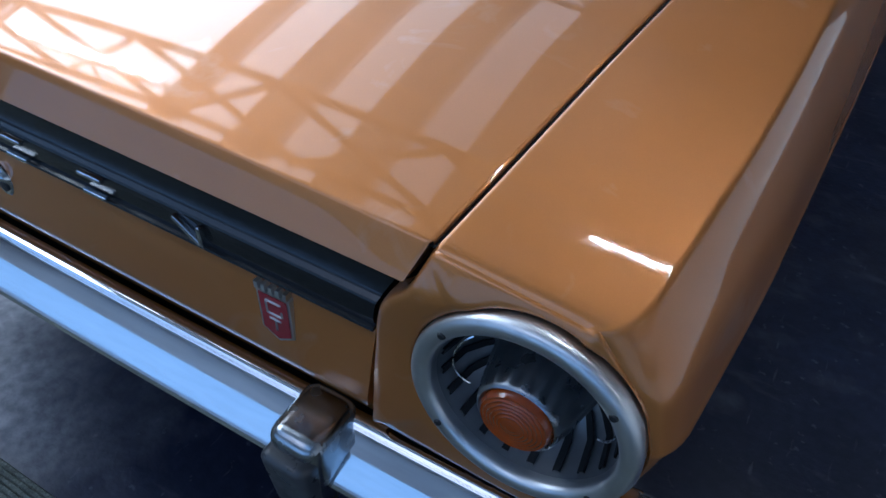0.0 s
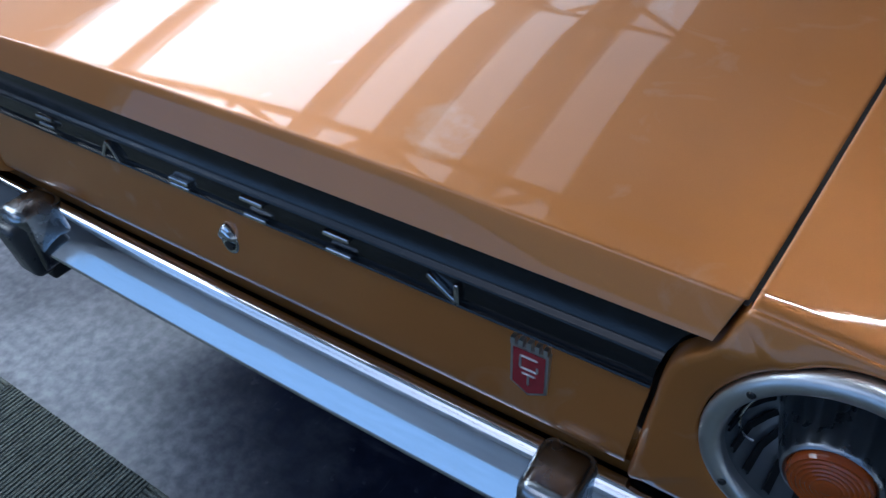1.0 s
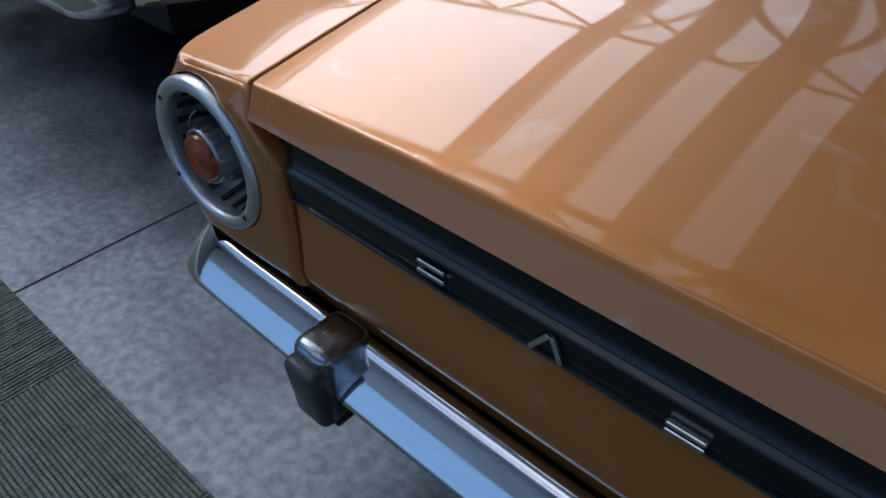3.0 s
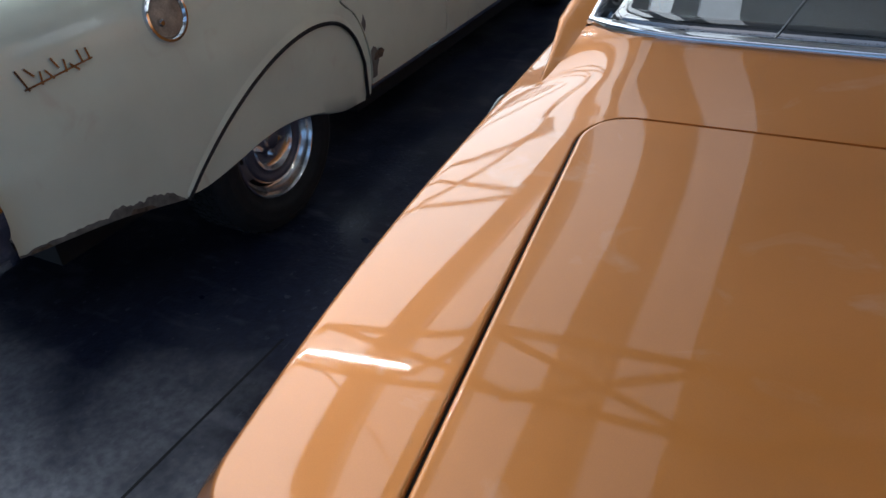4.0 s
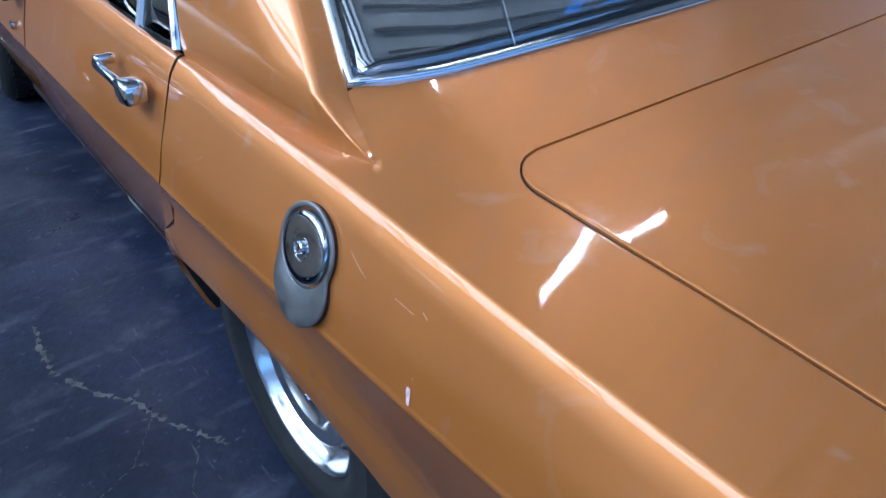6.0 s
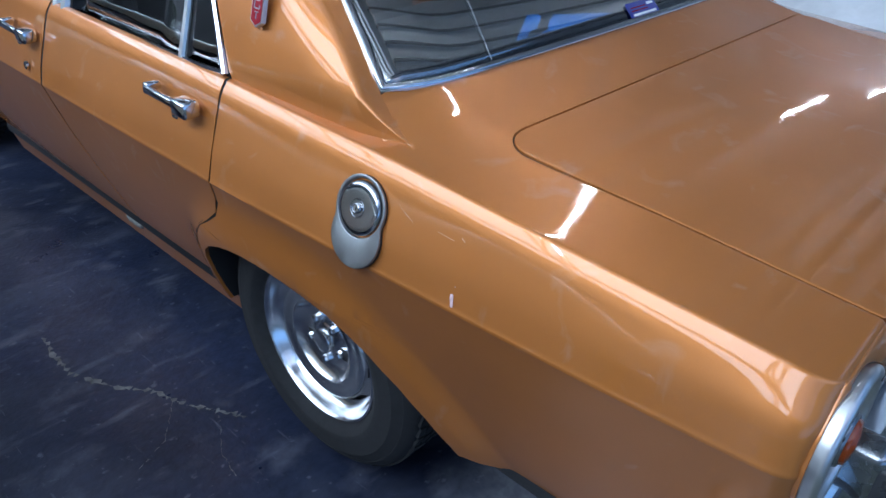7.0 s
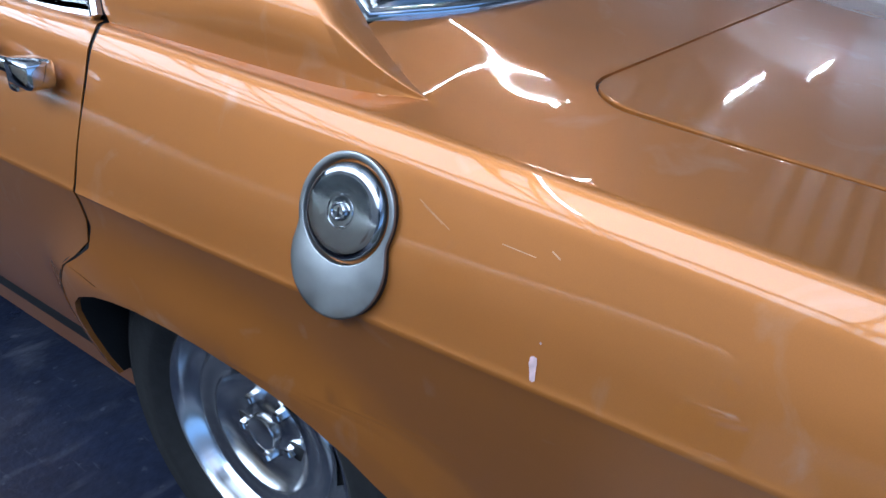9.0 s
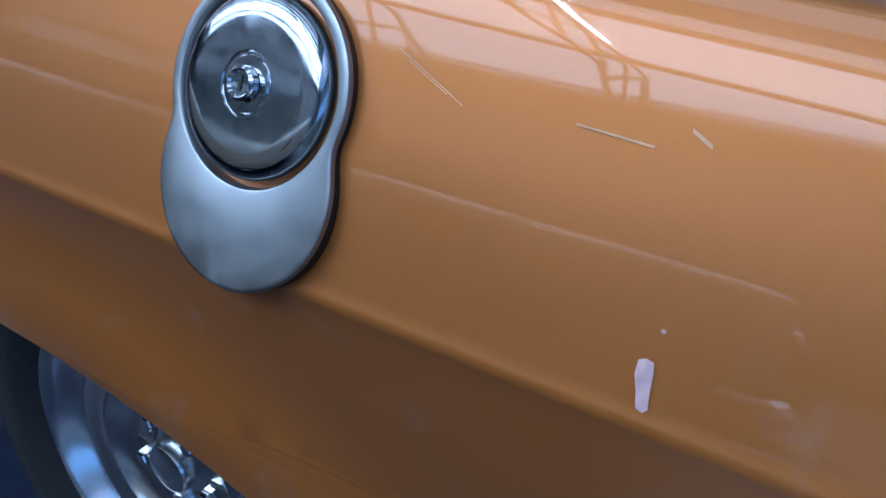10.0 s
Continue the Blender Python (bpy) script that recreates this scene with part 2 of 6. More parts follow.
def obj(name, verts, faces, mat, parent=None, label="", smooth=True, sharp=None):
    me = bpy.data.meshes.new(name)
    me.from_pydata([tuple(float(c) for c in v) for v in verts], [], faces)
    me.materials.append(mat)
    me.update()
    if smooth:
        me.shade_smooth()
        if sharp:
            me.set_sharp_from_angle(angle=radians(sharp))
    ob = new(name, me)
    if parent:
        ob.parent = parent
        ob.matrix_parent_inverse = parent.matrix_world.inverted()
    if label:
        ob["label"] = label
    return ob


def part(name, bm, mat, parent, label="", smooth=True, sharp=35):
    bmesh.ops.recalc_face_normals(bm, faces=bm.faces)
    me = bpy.data.meshes.new(name)
    bm.to_mesh(me)
    bm.free()
    me.materials.append(mat)
    if smooth:
        me.shade_smooth()
        me.set_sharp_from_angle(angle=radians(sharp))
    ob = new(name, me)
    if parent:
        ob.parent = parent
        ob.matrix_parent_inverse = parent.matrix_world.inverted()
    if label:
        ob["label"] = label
    return ob


class Skin:
    """Collects grids of points into one mesh."""

    def __init__(self):
        self.v, self.f = [], []

    def grid(self, rows, closed=False, flip=False):
        base, nc = len(self.v), len(rows[0])
        for r in rows:
            self.v += [tuple(p) for p in r]
        for i in range(len(rows) - 1):
            for j in range(nc if closed else nc - 1):
                k = (j + 1) % nc
                q = (base + i * nc + j, base + i * nc + k, base + (i + 1) * nc + k, base + (i + 1) * nc + j)
                self.f.append(q[::-1] if flip else q)
        return self

    def make(self, name, mat, parent, label="", sharp=38, mirror=False):
        bm = bmesh.new()
        vs = [bm.verts.new((-x if mirror else x, y, z)) for x, y, z in self.v]
        for f in self.f:
            if len({self.v[i] for i in f}) < 3:
                continue
            try:
                bm.faces.new([vs[i] for i in f])
            except ValueError:
                pass
        bmesh.ops.remove_doubles(bm, verts=bm.verts, dist=0.0002)
        return part(name, bm, mat, parent, label, sharp=sharp)


def lathe(profile, n=48, axis="y", centre=(0, 0, 0), start=0.0, sweep=2 * math.pi):
    """Rows of a surface of revolution: profile of (radius, along)."""
    rows = []
    for r, a in profile:
        row = []
        for i in range(n):
            t = start + sweep * i / n
            c, s = r * math.cos(t), r * math.sin(t)
            p = {"y": (c, a, s), "x": (a, c, s), "z": (c, s, a)}[axis]
            row.append((p[0] + centre[0], p[1] + centre[1], p[2] + centre[2]))
        rows.append(row)
    return rows


def box(bm, x0, x1, y0, y1, z0, z1, bevel=0.0, m=None):
    r = bmesh.ops.create_cube(bm, size=1.0, matrix=Matrix.Translation(((x0 + x1) / 2, (y0 + y1) / 2, (z0 + z1) / 2)) @ Matrix.Diagonal((x1 - x0, y1 - y0, z1 - z0, 1)))
    if bevel:
        es = list({e for v in r["verts"] for e in v.link_edges})
        r = bmesh.ops.bevel(bm, geom=es, offset=bevel, segments=2, profile=0.5, affect="EDGES")
    if m is not None:
        bmesh.ops.transform(bm, matrix=m, verts=list({v for v in r["verts"]}))
    return bm


def one_box(name, mat, parent, x0, x1, y0, y1, z0, z1, bevel=0.004, label="", m=None):
    bm = bmesh.new()
    box(bm, x0, x1, y0, y1, z0, z1, bevel)
    if m is not None:
        bmesh.ops.transform(bm, matrix=m, verts=bm.verts)
    return part(name, bm, mat, parent, label)


def tube(name, pts, radius, mat, parent, label="", n=10, flat=1.0):
    """A round bar along points."""
    pts = [Vector(p) for p in pts]
    rows = []
    for i, p in enumerate(pts):
        d = (pts[min(i + 1, len(pts) - 1)] - pts[max(i - 1, 0)]).normalized()
        a = d.cross(Vector((0, 0, 1)))
        a = a.normalized() if a.length > 1e-4 else Vector((1, 0, 0))
        b = a.cross(d)
        rows.append([tuple(p + radius * (math.cos(t) * a + flat * math.sin(t) * b)) for t in (2 * math.pi * k / n for k in range(n))])
    sk = Skin().grid(rows, closed=True)
    for row, flip in ((rows[0], False), (rows[-1], True)):
        base = len(sk.v)
        sk.v += row
        f = tuple(range(base, base + n))
        sk.f.append(f if flip else f[::-1])
    return sk.make(name, mat, parent, label)


def smoothed(knots, t):
    """Smooth monotone-ish curve through (t, value) knots."""
    ks = knots
    if t <= ks[0][0]:
        return ks[0][1]
    if t >= ks[-1][0]:
        return ks[-1][1]
    for i in range(len(ks) - 1):
        (a, va), (b, vb) = ks[i], ks[i + 1]
        if a <= t <= b:
            ma = (vb - ks[i - 1][1]) / (b - ks[i - 1][0]) if i > 0 else (vb - va) / (b - a)
            mb = (ks[i + 2][1] - va) / (ks[i + 2][0] - a) if i + 2 < len(ks) else (vb - va) / (b - a)
            h, u = b - a, (t - a) / (b - a)
            return (2 * u**3 - 3 * u**2 + 1) * va + (u**3 - 2 * u**2 + u) * h * ma + (3 * u**2 - 2 * u**3) * vb + (u**3 - u**2) * h * mb
    return ks[-1][1]


def fillet(points, radii, n=5):
    """A polyline with rounded corners, always with the same number of points."""
    out = [Vector(points[0])]
    for i in range(1, len(points) - 1):
        p, a, b = Vector(points[i]), Vector(points[i - 1]), Vector(points[i + 1])
        r = min(radii[i - 1], 0.49 * (p - a).length, 0.49 * (b - p).length)
        s, e = p + (a - p).normalized() * r, p + (b - p).normalized() * r
        for k in range(n + 1):
            u = k / n
            out.append((1 - u) ** 2 * s + 2 * u * (1 - u) * p + u * u * e)
    out.append(Vector(points[-1]))
    return out


def span(a, b, n):
    return [a + (b - a) * i / n for i in range(n + 1)]

# ---------------------------------------------------------------- the copper sedan
# x across (its left is -x), y forward from the tail, z up.
W_K = [(0.0, 0.877), (0.25, 0.898), (0.5, 0.911), (0.8, 0.924), (1.2, 0.936), (2.0, 0.94), (3.0, 0.935), (4.0, 0.915), (4.5, 0.89)]
ZD_K = [(-0.02, 0.884), (0.0, 0.886), (0.3, 0.924), (0.6, 0.958), (0.8, 0.997), (0.9, 1.012)]
ZC = 0.748
ARCH_F = [(0.30, 1.378), (0.40, 1.382), (0.48, 1.370), (0.53, 1.330), (0.57, 1.242), (0.588, 1.145), (0.592, 1.06)]
ARCH_R = [(0.30, 0.595), (0.36, 0.632), (0.41, 0.673), (0.46, 0.722), (0.52, 0.795), (0.56, 0.865), (0.582, 0.95), (0.592, 1.06)]
GAP_K = [(0.30, 1.392), (0.36, 1.398), (0.42, 1.402), (0.50, 1.395), (0.56, 1.368), (0.60, 1.325), (0.635, 1.265), (0.665, 1.238), (0.70, 1.228), (0.75, 1.222), (0.85, 1.220), (0.99, 1.228)]
FRONT_GAP = [(0.30, 1.92), (0.385, 1.955), (0.50, 2.015), (0.60, 2.06), (0.75, 2.088), (0.85, 2.084), (0.99, 2.078)]


def half_width(y):
    e = 0.0
    if y < 0.045:
        e = 0.045 - math.sqrt(max(0.045**2 - (0.045 - max(y, 0)) ** 2, 0))
        e *= 0.5
    return smoothed(W_K, y) - e


def deck_top(y):
    return smoothed(ZD_K, y)


def deck_z(x, y):
    """Crowned lid field, then a flat strip that falls to the shoulder ridge."""
    a = abs(x)
    z = deck_top(y) + 0.010 - 0.016 * (min(a, 0.67) / 0.67) ** 2
    if a > 0.655:
        edge = half_width(y) - smoothed(INSET_K, y)
        z += (smoothed(RIDGE_K, y) - z) * (a - 0.67 if a > 0.685 else (a - 0.655) ** 2 / 0.06) / (edge - 0.67)
    if y < 0.006:
        z -= 0.004 * ((0.006 - max(y, 0)) / 0.006) ** 2
    return z


def tuck(z):
    return smoothed([(0.25, 0.165), (0.30, 0.142), (0.36, 0.116), (0.46, 0.083), (0.56, 0.053), (0.66, 0.025), (0.72, 0.0085), (0.738, 0.0040), (0.744, 0.0016), (0.748, 0.0)], z)


LID_Y = 0.630
TIP_Y = 0.740
TIP_X = 0.805
FOOT_Y = 0.851
ARCH_LINE = [(smoothed(k, zz), zz) for k in (ARCH_F, ARCH_R) for zz in span(0.30, 0.54, 12) + span(0.548, 0.592, 14)]


def arch_flare(y, z):
    """The rolled-out lip round the wheel opening."""
    best = min(math.hypot(y - a, z - b) for a, b in ARCH_LINE)
    u = max(0.0, 1 - best / 0.125)
    return 0.036 * u * u * (3 - 2 * u)


def side_x(y, z):
    return half_width(y) - tuck(z) + (arch_flare(y, z) if 0.45 < y < 1.52 and z < 0.72 else 0.0)


INSET_K = [(0.0, 0.0600), (0.4, 0.0615), (0.64, 0.0680), (0.815, 0.0715), (0.96, 0.0735), (1.27, 0.0755), (2.2, 0.078)]
RIDGE_K = [(0.0, 0.8650), (0.06, 0.8755), (0.2, 0.8925), (0.4, 0.9105), (0.64, 0.9265), (0.815, 0.9365), (0.96, 0.9435), (1.27, 0.9570), (2.2, 0.966)]
VALLEY_K = [(0.740, 0.8050), (0.80, 0.8160), (0.86, 0.8260), (0.97, 0.8355), (1.08, 0.8435), (1.22, 0.8505), (2.2, 0.853)]
SAIL_EDGE = [(0.740, 0.8050, 0.9435), (0.86, 0.8225, 0.9620), (0.97, 0.8320, 0.9680), (1.08, 0.8400, 0.9745), (1.234, 0.8475, 0.9765)]


def inner_x(y):
    """Where the shoulder hands over to the deck, and ahead of the sail's tip to the valley at its foot."""
    if y > TIP_Y:
        return smoothed(VALLEY_K, y)
    return min(TIP_X, half_width(y) - smoothed(INSET_K, y) - 0.012)


def inner_z(y):
    if y <= TIP_Y:
        return deck_z(inner_x(y), y)
    u = min((y - TIP_Y) / 0.16, 1.0)
    u = u * u * (3 - 2 * u)
    return deck_z(TIP_X, TIP_Y) * (1 - u) + (smoothed(RIDGE_K, y) + 0.001) * u


@functools.lru_cache(None)
def upper_section(y):
    """From the crease up the leaning flank, over the tight shoulder ridge, to the deck or the valley beside the sail."""
    w = half_width(y)
    xr, zr = w - smoothed(INSET_K, y), smoothed(RIDGE_K, y)
    pts = [(w, ZC), (w - 0.003, ZC + 0.008), (w - 0.0165, ZC + 0.066), (xr + 0.0185, zr - 0.0245), (xr, zr), (inner_x(y), inner_z(y))]
    out = fillet([Vector((a, b)) for a, b in pts], [0.004, 0.045, 0.020, 0.0050], 6)
    out = out[:-1] + [out[-2].lerp(out[-1], u) for u in span(0, 1, 4)[1:]]
    return tuple((p.x, y, p.y) for p in out)


def quarter_panel(car, mirror):
    sk = Skin()
    foot = foot_stations()
    ys = [0.0, 0.004, 0.010, 0.018, 0.028, 0.04] + span(0.06, DECK_Y, 18) + span(DECK_Y, TIP_Y, 8)[1:] + span(TIP_Y, FOOT_Y, 10)[1:] + foot[1:]
    # upper body, crease to deck
    sk.grid([upper_section(y) for y in ys])
    # deck beside the rear window, as far as the sail's tip and the window's corner
    rows = []
    for y in span(DECK_Y, TIP_Y, 8):
        rows.append([(x, y, deck_field(x, y)) for x in span(inner_x(y), 0.66, 14)])
    tip, corner = sail_tip(), sail_band(0.0)[0]
    for t in span(0, 1, 10)[1:]:
        b = tip.lerp(corner, t) - sail_sweep(t)
        end = 0.66
        while glass_base(end) < b.y - 0.012 and end < b.x - 0.01:
            end += 0.002
        m0 = (deck_rise(end, b.y) - deck_rise(end - 0.01, b.y)) / 0.01
        m1 = (deck_z(0.82, TIP_Y) - deck_z(0.79, TIP_Y)) / 0.03 * (1 - t) + (b.z - deck_rise(end, b.y)) / (b.x - end) * t
        rows.append([(x, b.y, hermite(end, deck_rise(end, b.y), m0, b.x, b.z, m1, x)) for x in span(b.x, end, 14)])
    sk.grid(rows)
    sail(sk)
    # flank between the arch top and the crease
    cols = ys
    zz = [ZC, ZC - 0.004, ZC - 0.012, ZC - 0.03, 0.69, 0.65, 0.62, 0.592]

    def flank_y(z, y):
        """Columns slide so that the last one follows the door gap."""
        g = smoothed(GAP_K, z) - 0.0042
        return y if y <= 1.06 else 1.06 + (y - 1.06) / (1.220 - 1.06) * (g - 1.06)

    sk.grid([[(side_x(flank_y(z, y), z), flank_y(z, y), z) for y in cols] for z in zz], flip=True)
    # behind the wheel
    n1 = sum(1 for y in ys if y <= 1.0601)
    zr = [0.592, 0.588, 0.58, 0.565, 0.54, 0.51, 0.48, 0.45, 0.42, 0.39, 0.36, 0.33, 0.30]

    def rear_low(y):
        return 0.385 - 0.15 * y

    rear = []
    for z in zr:
        e = smoothed(ARCH_R, z)
        row = []
        for y in ys[:n1]:
            yy = y / 1.06 * e
            z2 = max(z, rear_low(yy))
            row.append((side_x(yy, z2), yy, z2))
        rear.append(row)
    sk.grid(rear, flip=True)
    # dog-leg ahead of the wheel
    n2 = len(ys) - n1
    dog = []
    for z in zr[:-2] + [0.34, 0.32]:
        e, g = smoothed(ARCH_F, z), smoothed(GAP_K, z) - 0.0042
        dog.append([(side_x(y, z), y, z) for y in span(e, max(g, e + 0.004), n2)])
    sk.grid(dog, flip=True)
    # turned-in lips: wheel opening and door edge
    lip = [(smoothed(ARCH_R, z), z) for z in zr[::-1]] + [(smoothed(ARCH_F, z), z) for z in zr[1:-2] + [0.34, 0.32]]
    sk.grid([[(side_x(y, z) - d, y, z) for y, z in lip] for d in (0, 0.003, 0.009)])
    liner = Skin().grid([[(side_x(y, z) - d, y, z + 0.001) for y, z in lip] for d in (0.009, 0.05, 0.20)])
    liner.make("arch_liner", M_BLACK, car, mirror=mirror)
    edge = [(smoothed(GAP_K, z) - 0.0042, z) for z in span(0.34, ZC, 24)]
    sk.grid([[(side_x(y, z) - d, y, z) for y, z in edge] for d in (0, 0.0015)])
    top = upper_section(1.220)
    sk.grid([top, [(x - 0.0015, y, z - 0.001) for x, y, z in top]])
    # strip of deck between the shoulder and the lid
    strip = []
    for y in [0.0, 0.004, 0.010, 0.018, 0.028, 0.04] + span(0.06, 0.555, 16) + span(0.555, DECK_Y, 22)[1:]:
        g = gap_edge(y)
        strip.append([(x, y, deck_z(x, y)) for x in span(inner_x(y), g + 0.005, 8) + [g + 0.0016]] + [(g + 0.0002, y, deck_z(g, y) - 0.0013), (g, y, deck_z(g, y) - 0.005)])
    sk.grid(strip)
    return sk.make("quarter_panel", M_PAINT, car, mirror=mirror, sharp=50)


def lid_edge(y):
    """Half width of the boot lid."""
    x = smoothed([(0.0, 0.6460), (0.1, 0.6545), (0.3, 0.670), (0.45, 0.682), (0.62, 0.695)], y)
    r = 0.055
    if y > LID_Y - r:
        d = min(y - (LID_Y - r), r)
        x -= r - math.sqrt(max(r * r - d * d, 0))
    return x


LID_GAP = 0.0042
DECK_Y = LID_Y + LID_GAP


def gap_edge(y):
    """Outer side of the shut line round the lid."""
    c = LID_Y - 0.055
    if y <= c:
        return lid_edge(y) + LID_GAP
    d = min(y - c, 0.055 + LID_GAP)
    return lid_edge(c) - 0.055 + math.sqrt(max((0.055 + LID_GAP) ** 2 - d * d, 0.0))


def deck_rise(a, y):
    """Deck between lid and rear window: level at the lid, steeper towards the glass."""
    y0 = lid_bow(a, DECK_Y)
    v = min(max((y - y0) / (glass_base(a) - y0), 0.0), 1.15)
    z0 = deck_z(a, DECK_Y)
    return z0 + (glass_base_z(a) - z0) * (0.60 * v + 0.40 * v * v)


def hermite(x0, z0, m0, x1, z1, m1, x):
    h, u = x1 - x0, (x - x0) / (x1 - x0)
    return (2 * u**3 - 3 * u**2 + 1) * z0 + (u**3 - 2 * u**2 + u) * h * m0 + (3 * u**2 - 2 * u**3) * z1 + (u**3 - u**2) * h * m1


def deck_field(x, y):
    """Height of the deck ahead of the lid; past the lid's corner it falls to the shoulder strip."""
    a = abs(x)
    if a <= 0.66:
        return deck_rise(a, y)
    side = (deck_z(0.82, y) - deck_z(0.79, y)) / 0.03
    inner = (deck_rise(0.66, y) - deck_rise(0.65, y)) / 0.01
    z = hermite(0.66, deck_rise(0.66, y), inner, TIP_X, deck_z(TIP_X, y), side, a)
    w = min(max((y - DECK_Y) / 0.08, 0.0), 1.0)
    w = w * w * (3 - 2 * w)
    return deck_z(a, y) * (1 - w) + z * w


def lid_bow(x, y):
    """The lid's front edge bows back a little towards the middle."""
    return y - 0.022 * max(0.0, 1 - (x / 0.63) ** 2) * (max(y, 0.0) / LID_Y) ** 3


BAND_Z = 0.846


def lid_end(z):
    """Half width of the lid's upright rear band, narrowing towards its lower edge."""
    return lid_edge(0.0) - 0.0150 * min(max((deck_top(0.0) - z) / (deck_top(0.0) - BAND_Z), 0.0), 1.0)


def boot_lid(car):
    sk = Skin()
    ys = [0.0045, 0.006, 0.012] + span(0.02, 0.565, 24) + span(0.575, LID_Y, 14)
    rows = []
    for i, y in enumerate(ys):
        w = lid_edge(y)
        row = [(-w + 0.0005, y, deck_z(w, y) - 0.005)]
        for x in [-w, -w + 0.0016] + span(-w + 0.005, w - 0.005, 40) + [w - 0.0016, w]:
            base = deck_top(y) + 0.010 - 0.016 * (x / 0.67) ** 2 - (0.0013 if abs(x) == w else 0.0)
            row.append((x, lid_bow(x, y), base))
        row.append((w - 0.0005, y, row[0][2]))
        rows.append(row)
    rim_row = [(x, y + 0.0014, z - 0.0013) for x, y, z in rows[-1]]
    last = [(x, y + 0.0016, z - 0.005) for x, y, z in rows[-1]]
    sk.grid(rows + [rim_row, last])
    # folded edge, upright band below it, then the hem that turns in over the black strip
    e = rows[0][1:-1]
    w0 = e[-1][0]
    down = [e]
    for y, drop, z in ((0.0032, 0.0003, None), (0.0020, 0.0010, None), (0.0004, 0.0028, None), (-0.0050, 0.0115, None), (-0.0150, None, BAND_Z + 0.0090), (-0.0190, None, BAND_Z + 0.0024), (-0.0196, None, BAND_Z + 0.0008), (-0.0186, None, BAND_Z), (-0.010, None, BAND_Z - 0.0003), (0.045, None, BAND_Z - 0.001)):
        row = []
        for x, ye, ze in e:
            zz = ze - drop if z is None else z + 0.003 * (1 - (x / w0) ** 2)
            row.append((x / w0 * lid_end(zz), y, zz))
        down.append(row)
    sk.grid(down, flip=True)
    for col in (0, -1):
        edge = [r[col] for r in down]
        sk.grid([edge, [(x, y + 0.03, z - 0.001) for x, y, z in edge]])
    return sk.make("boot_lid", M_PAINT, car, sharp=50)


STRIP_K = [(0.60, 0.5745), (0.627, 0.5765), (0.700, 0.5825), (0.743, 0.5870), (0.762, 0.5880), (0.783, 0.5910), (0.802, 0.5975), (0.818, 0.6085), (0.832, 0.6230), (0.846, 0.6310)]


def strip_edge(z):
    """Half width of the tail skin and the black strip, along the curved gap beside the lamp."""
    return smoothed(STRIP_K, z)


def tail_panel(car):
    """The lid's lower rear skin with the black strip, and the valance under the bumper."""
    xs = span(-0.578, 0.578, 24)

    def strip_end(z):
        return strip_edge(z)

    def face(sec, name, mat, label="", xx=xs, sharp=40):
        sk = Skin()
        sk.grid([[(x / 0.578 * strip_end(z), y, z) for x in xx] for y, z in sec], flip=True)
        for s in (-1, 1):
            sk.grid([[(s * strip_end(z), y + d, z) for y, z in sec] for d in (0.0, 0.012, 0.04)])
        return sk.make(name, mat, car, label, sharp=sharp)

    strip = face([(0.030, 0.8440), (0.0150, 0.8430), (0.0130, 0.838), (0.0075, 0.812), (0.0035, 0.7925), (0.0010, 0.7890), (-0.0030, 0.7875), (-0.0048, 0.7850), (-0.0050, 0.780), (-0.0050, 0.7640), (-0.0035, 0.7560), (-0.0010, 0.7535), (-0.0010, 0.7510), (-0.0055, 0.7490), (-0.0065, 0.7465), (-0.0050, 0.7445), (0.012, 0.7440)],
                 "black_strip", M_GLOSS_BLACK, "gloss black trim strip across the tail")
    face([(0.014, 0.7430), (0.0015, 0.7425), (-0.0005, 0.7405), (0.0005, 0.734), (-0.0005, 0.722), (-0.002, 0.70), (-0.005, 0.66), (-0.0075, 0.635), (-0.006, 0.622), (0.010, 0.606), (0.04, 0.60)], "tail_skin", M_PAINT)
    sk = Skin()
    xs2 = span(-0.80, 0.80, 24)
    sk.grid([[(x, y, z) for x in xs2] for y, z in [(0.06, 0.60), (0.055, 0.54), (0.05, 0.48), (0.07, 0.41), (0.14, 0.38)]], flip=True)
    sk.make("rear_valance", M_PAINT, car)
    # dark channel in the shut lines
    one_box("shut_line_channel", M_BLACK, car, -0.70, 0.70, 0.06, 0.10, 0.60, 0.84, 0)
    for s in (-1, 1):
        sk = Skin()
        sk.grid([[(s * (lid_edge(y) + d), y, deck_z(0.67, y) - 0.0055) for d in (-0.012, 0.018)] for y in span(0.004, LID_Y, 40)])
        sk.make("shut_line_channel", M_BLACK, car)
    sk = Skin()
    sk.grid([[(x, lid_bow(x, y), deck_z(x, LID_Y) - 0.0065) for x in span(-0.68, 0.68, 30)] for y in (LID_Y - 0.016, LID_Y + 0.018)])
    sk.make("shut_line_channel", M_BLACK, car)
    return strip


LAMP = (0.748, 0.747)
LAMP_R = 0.1095


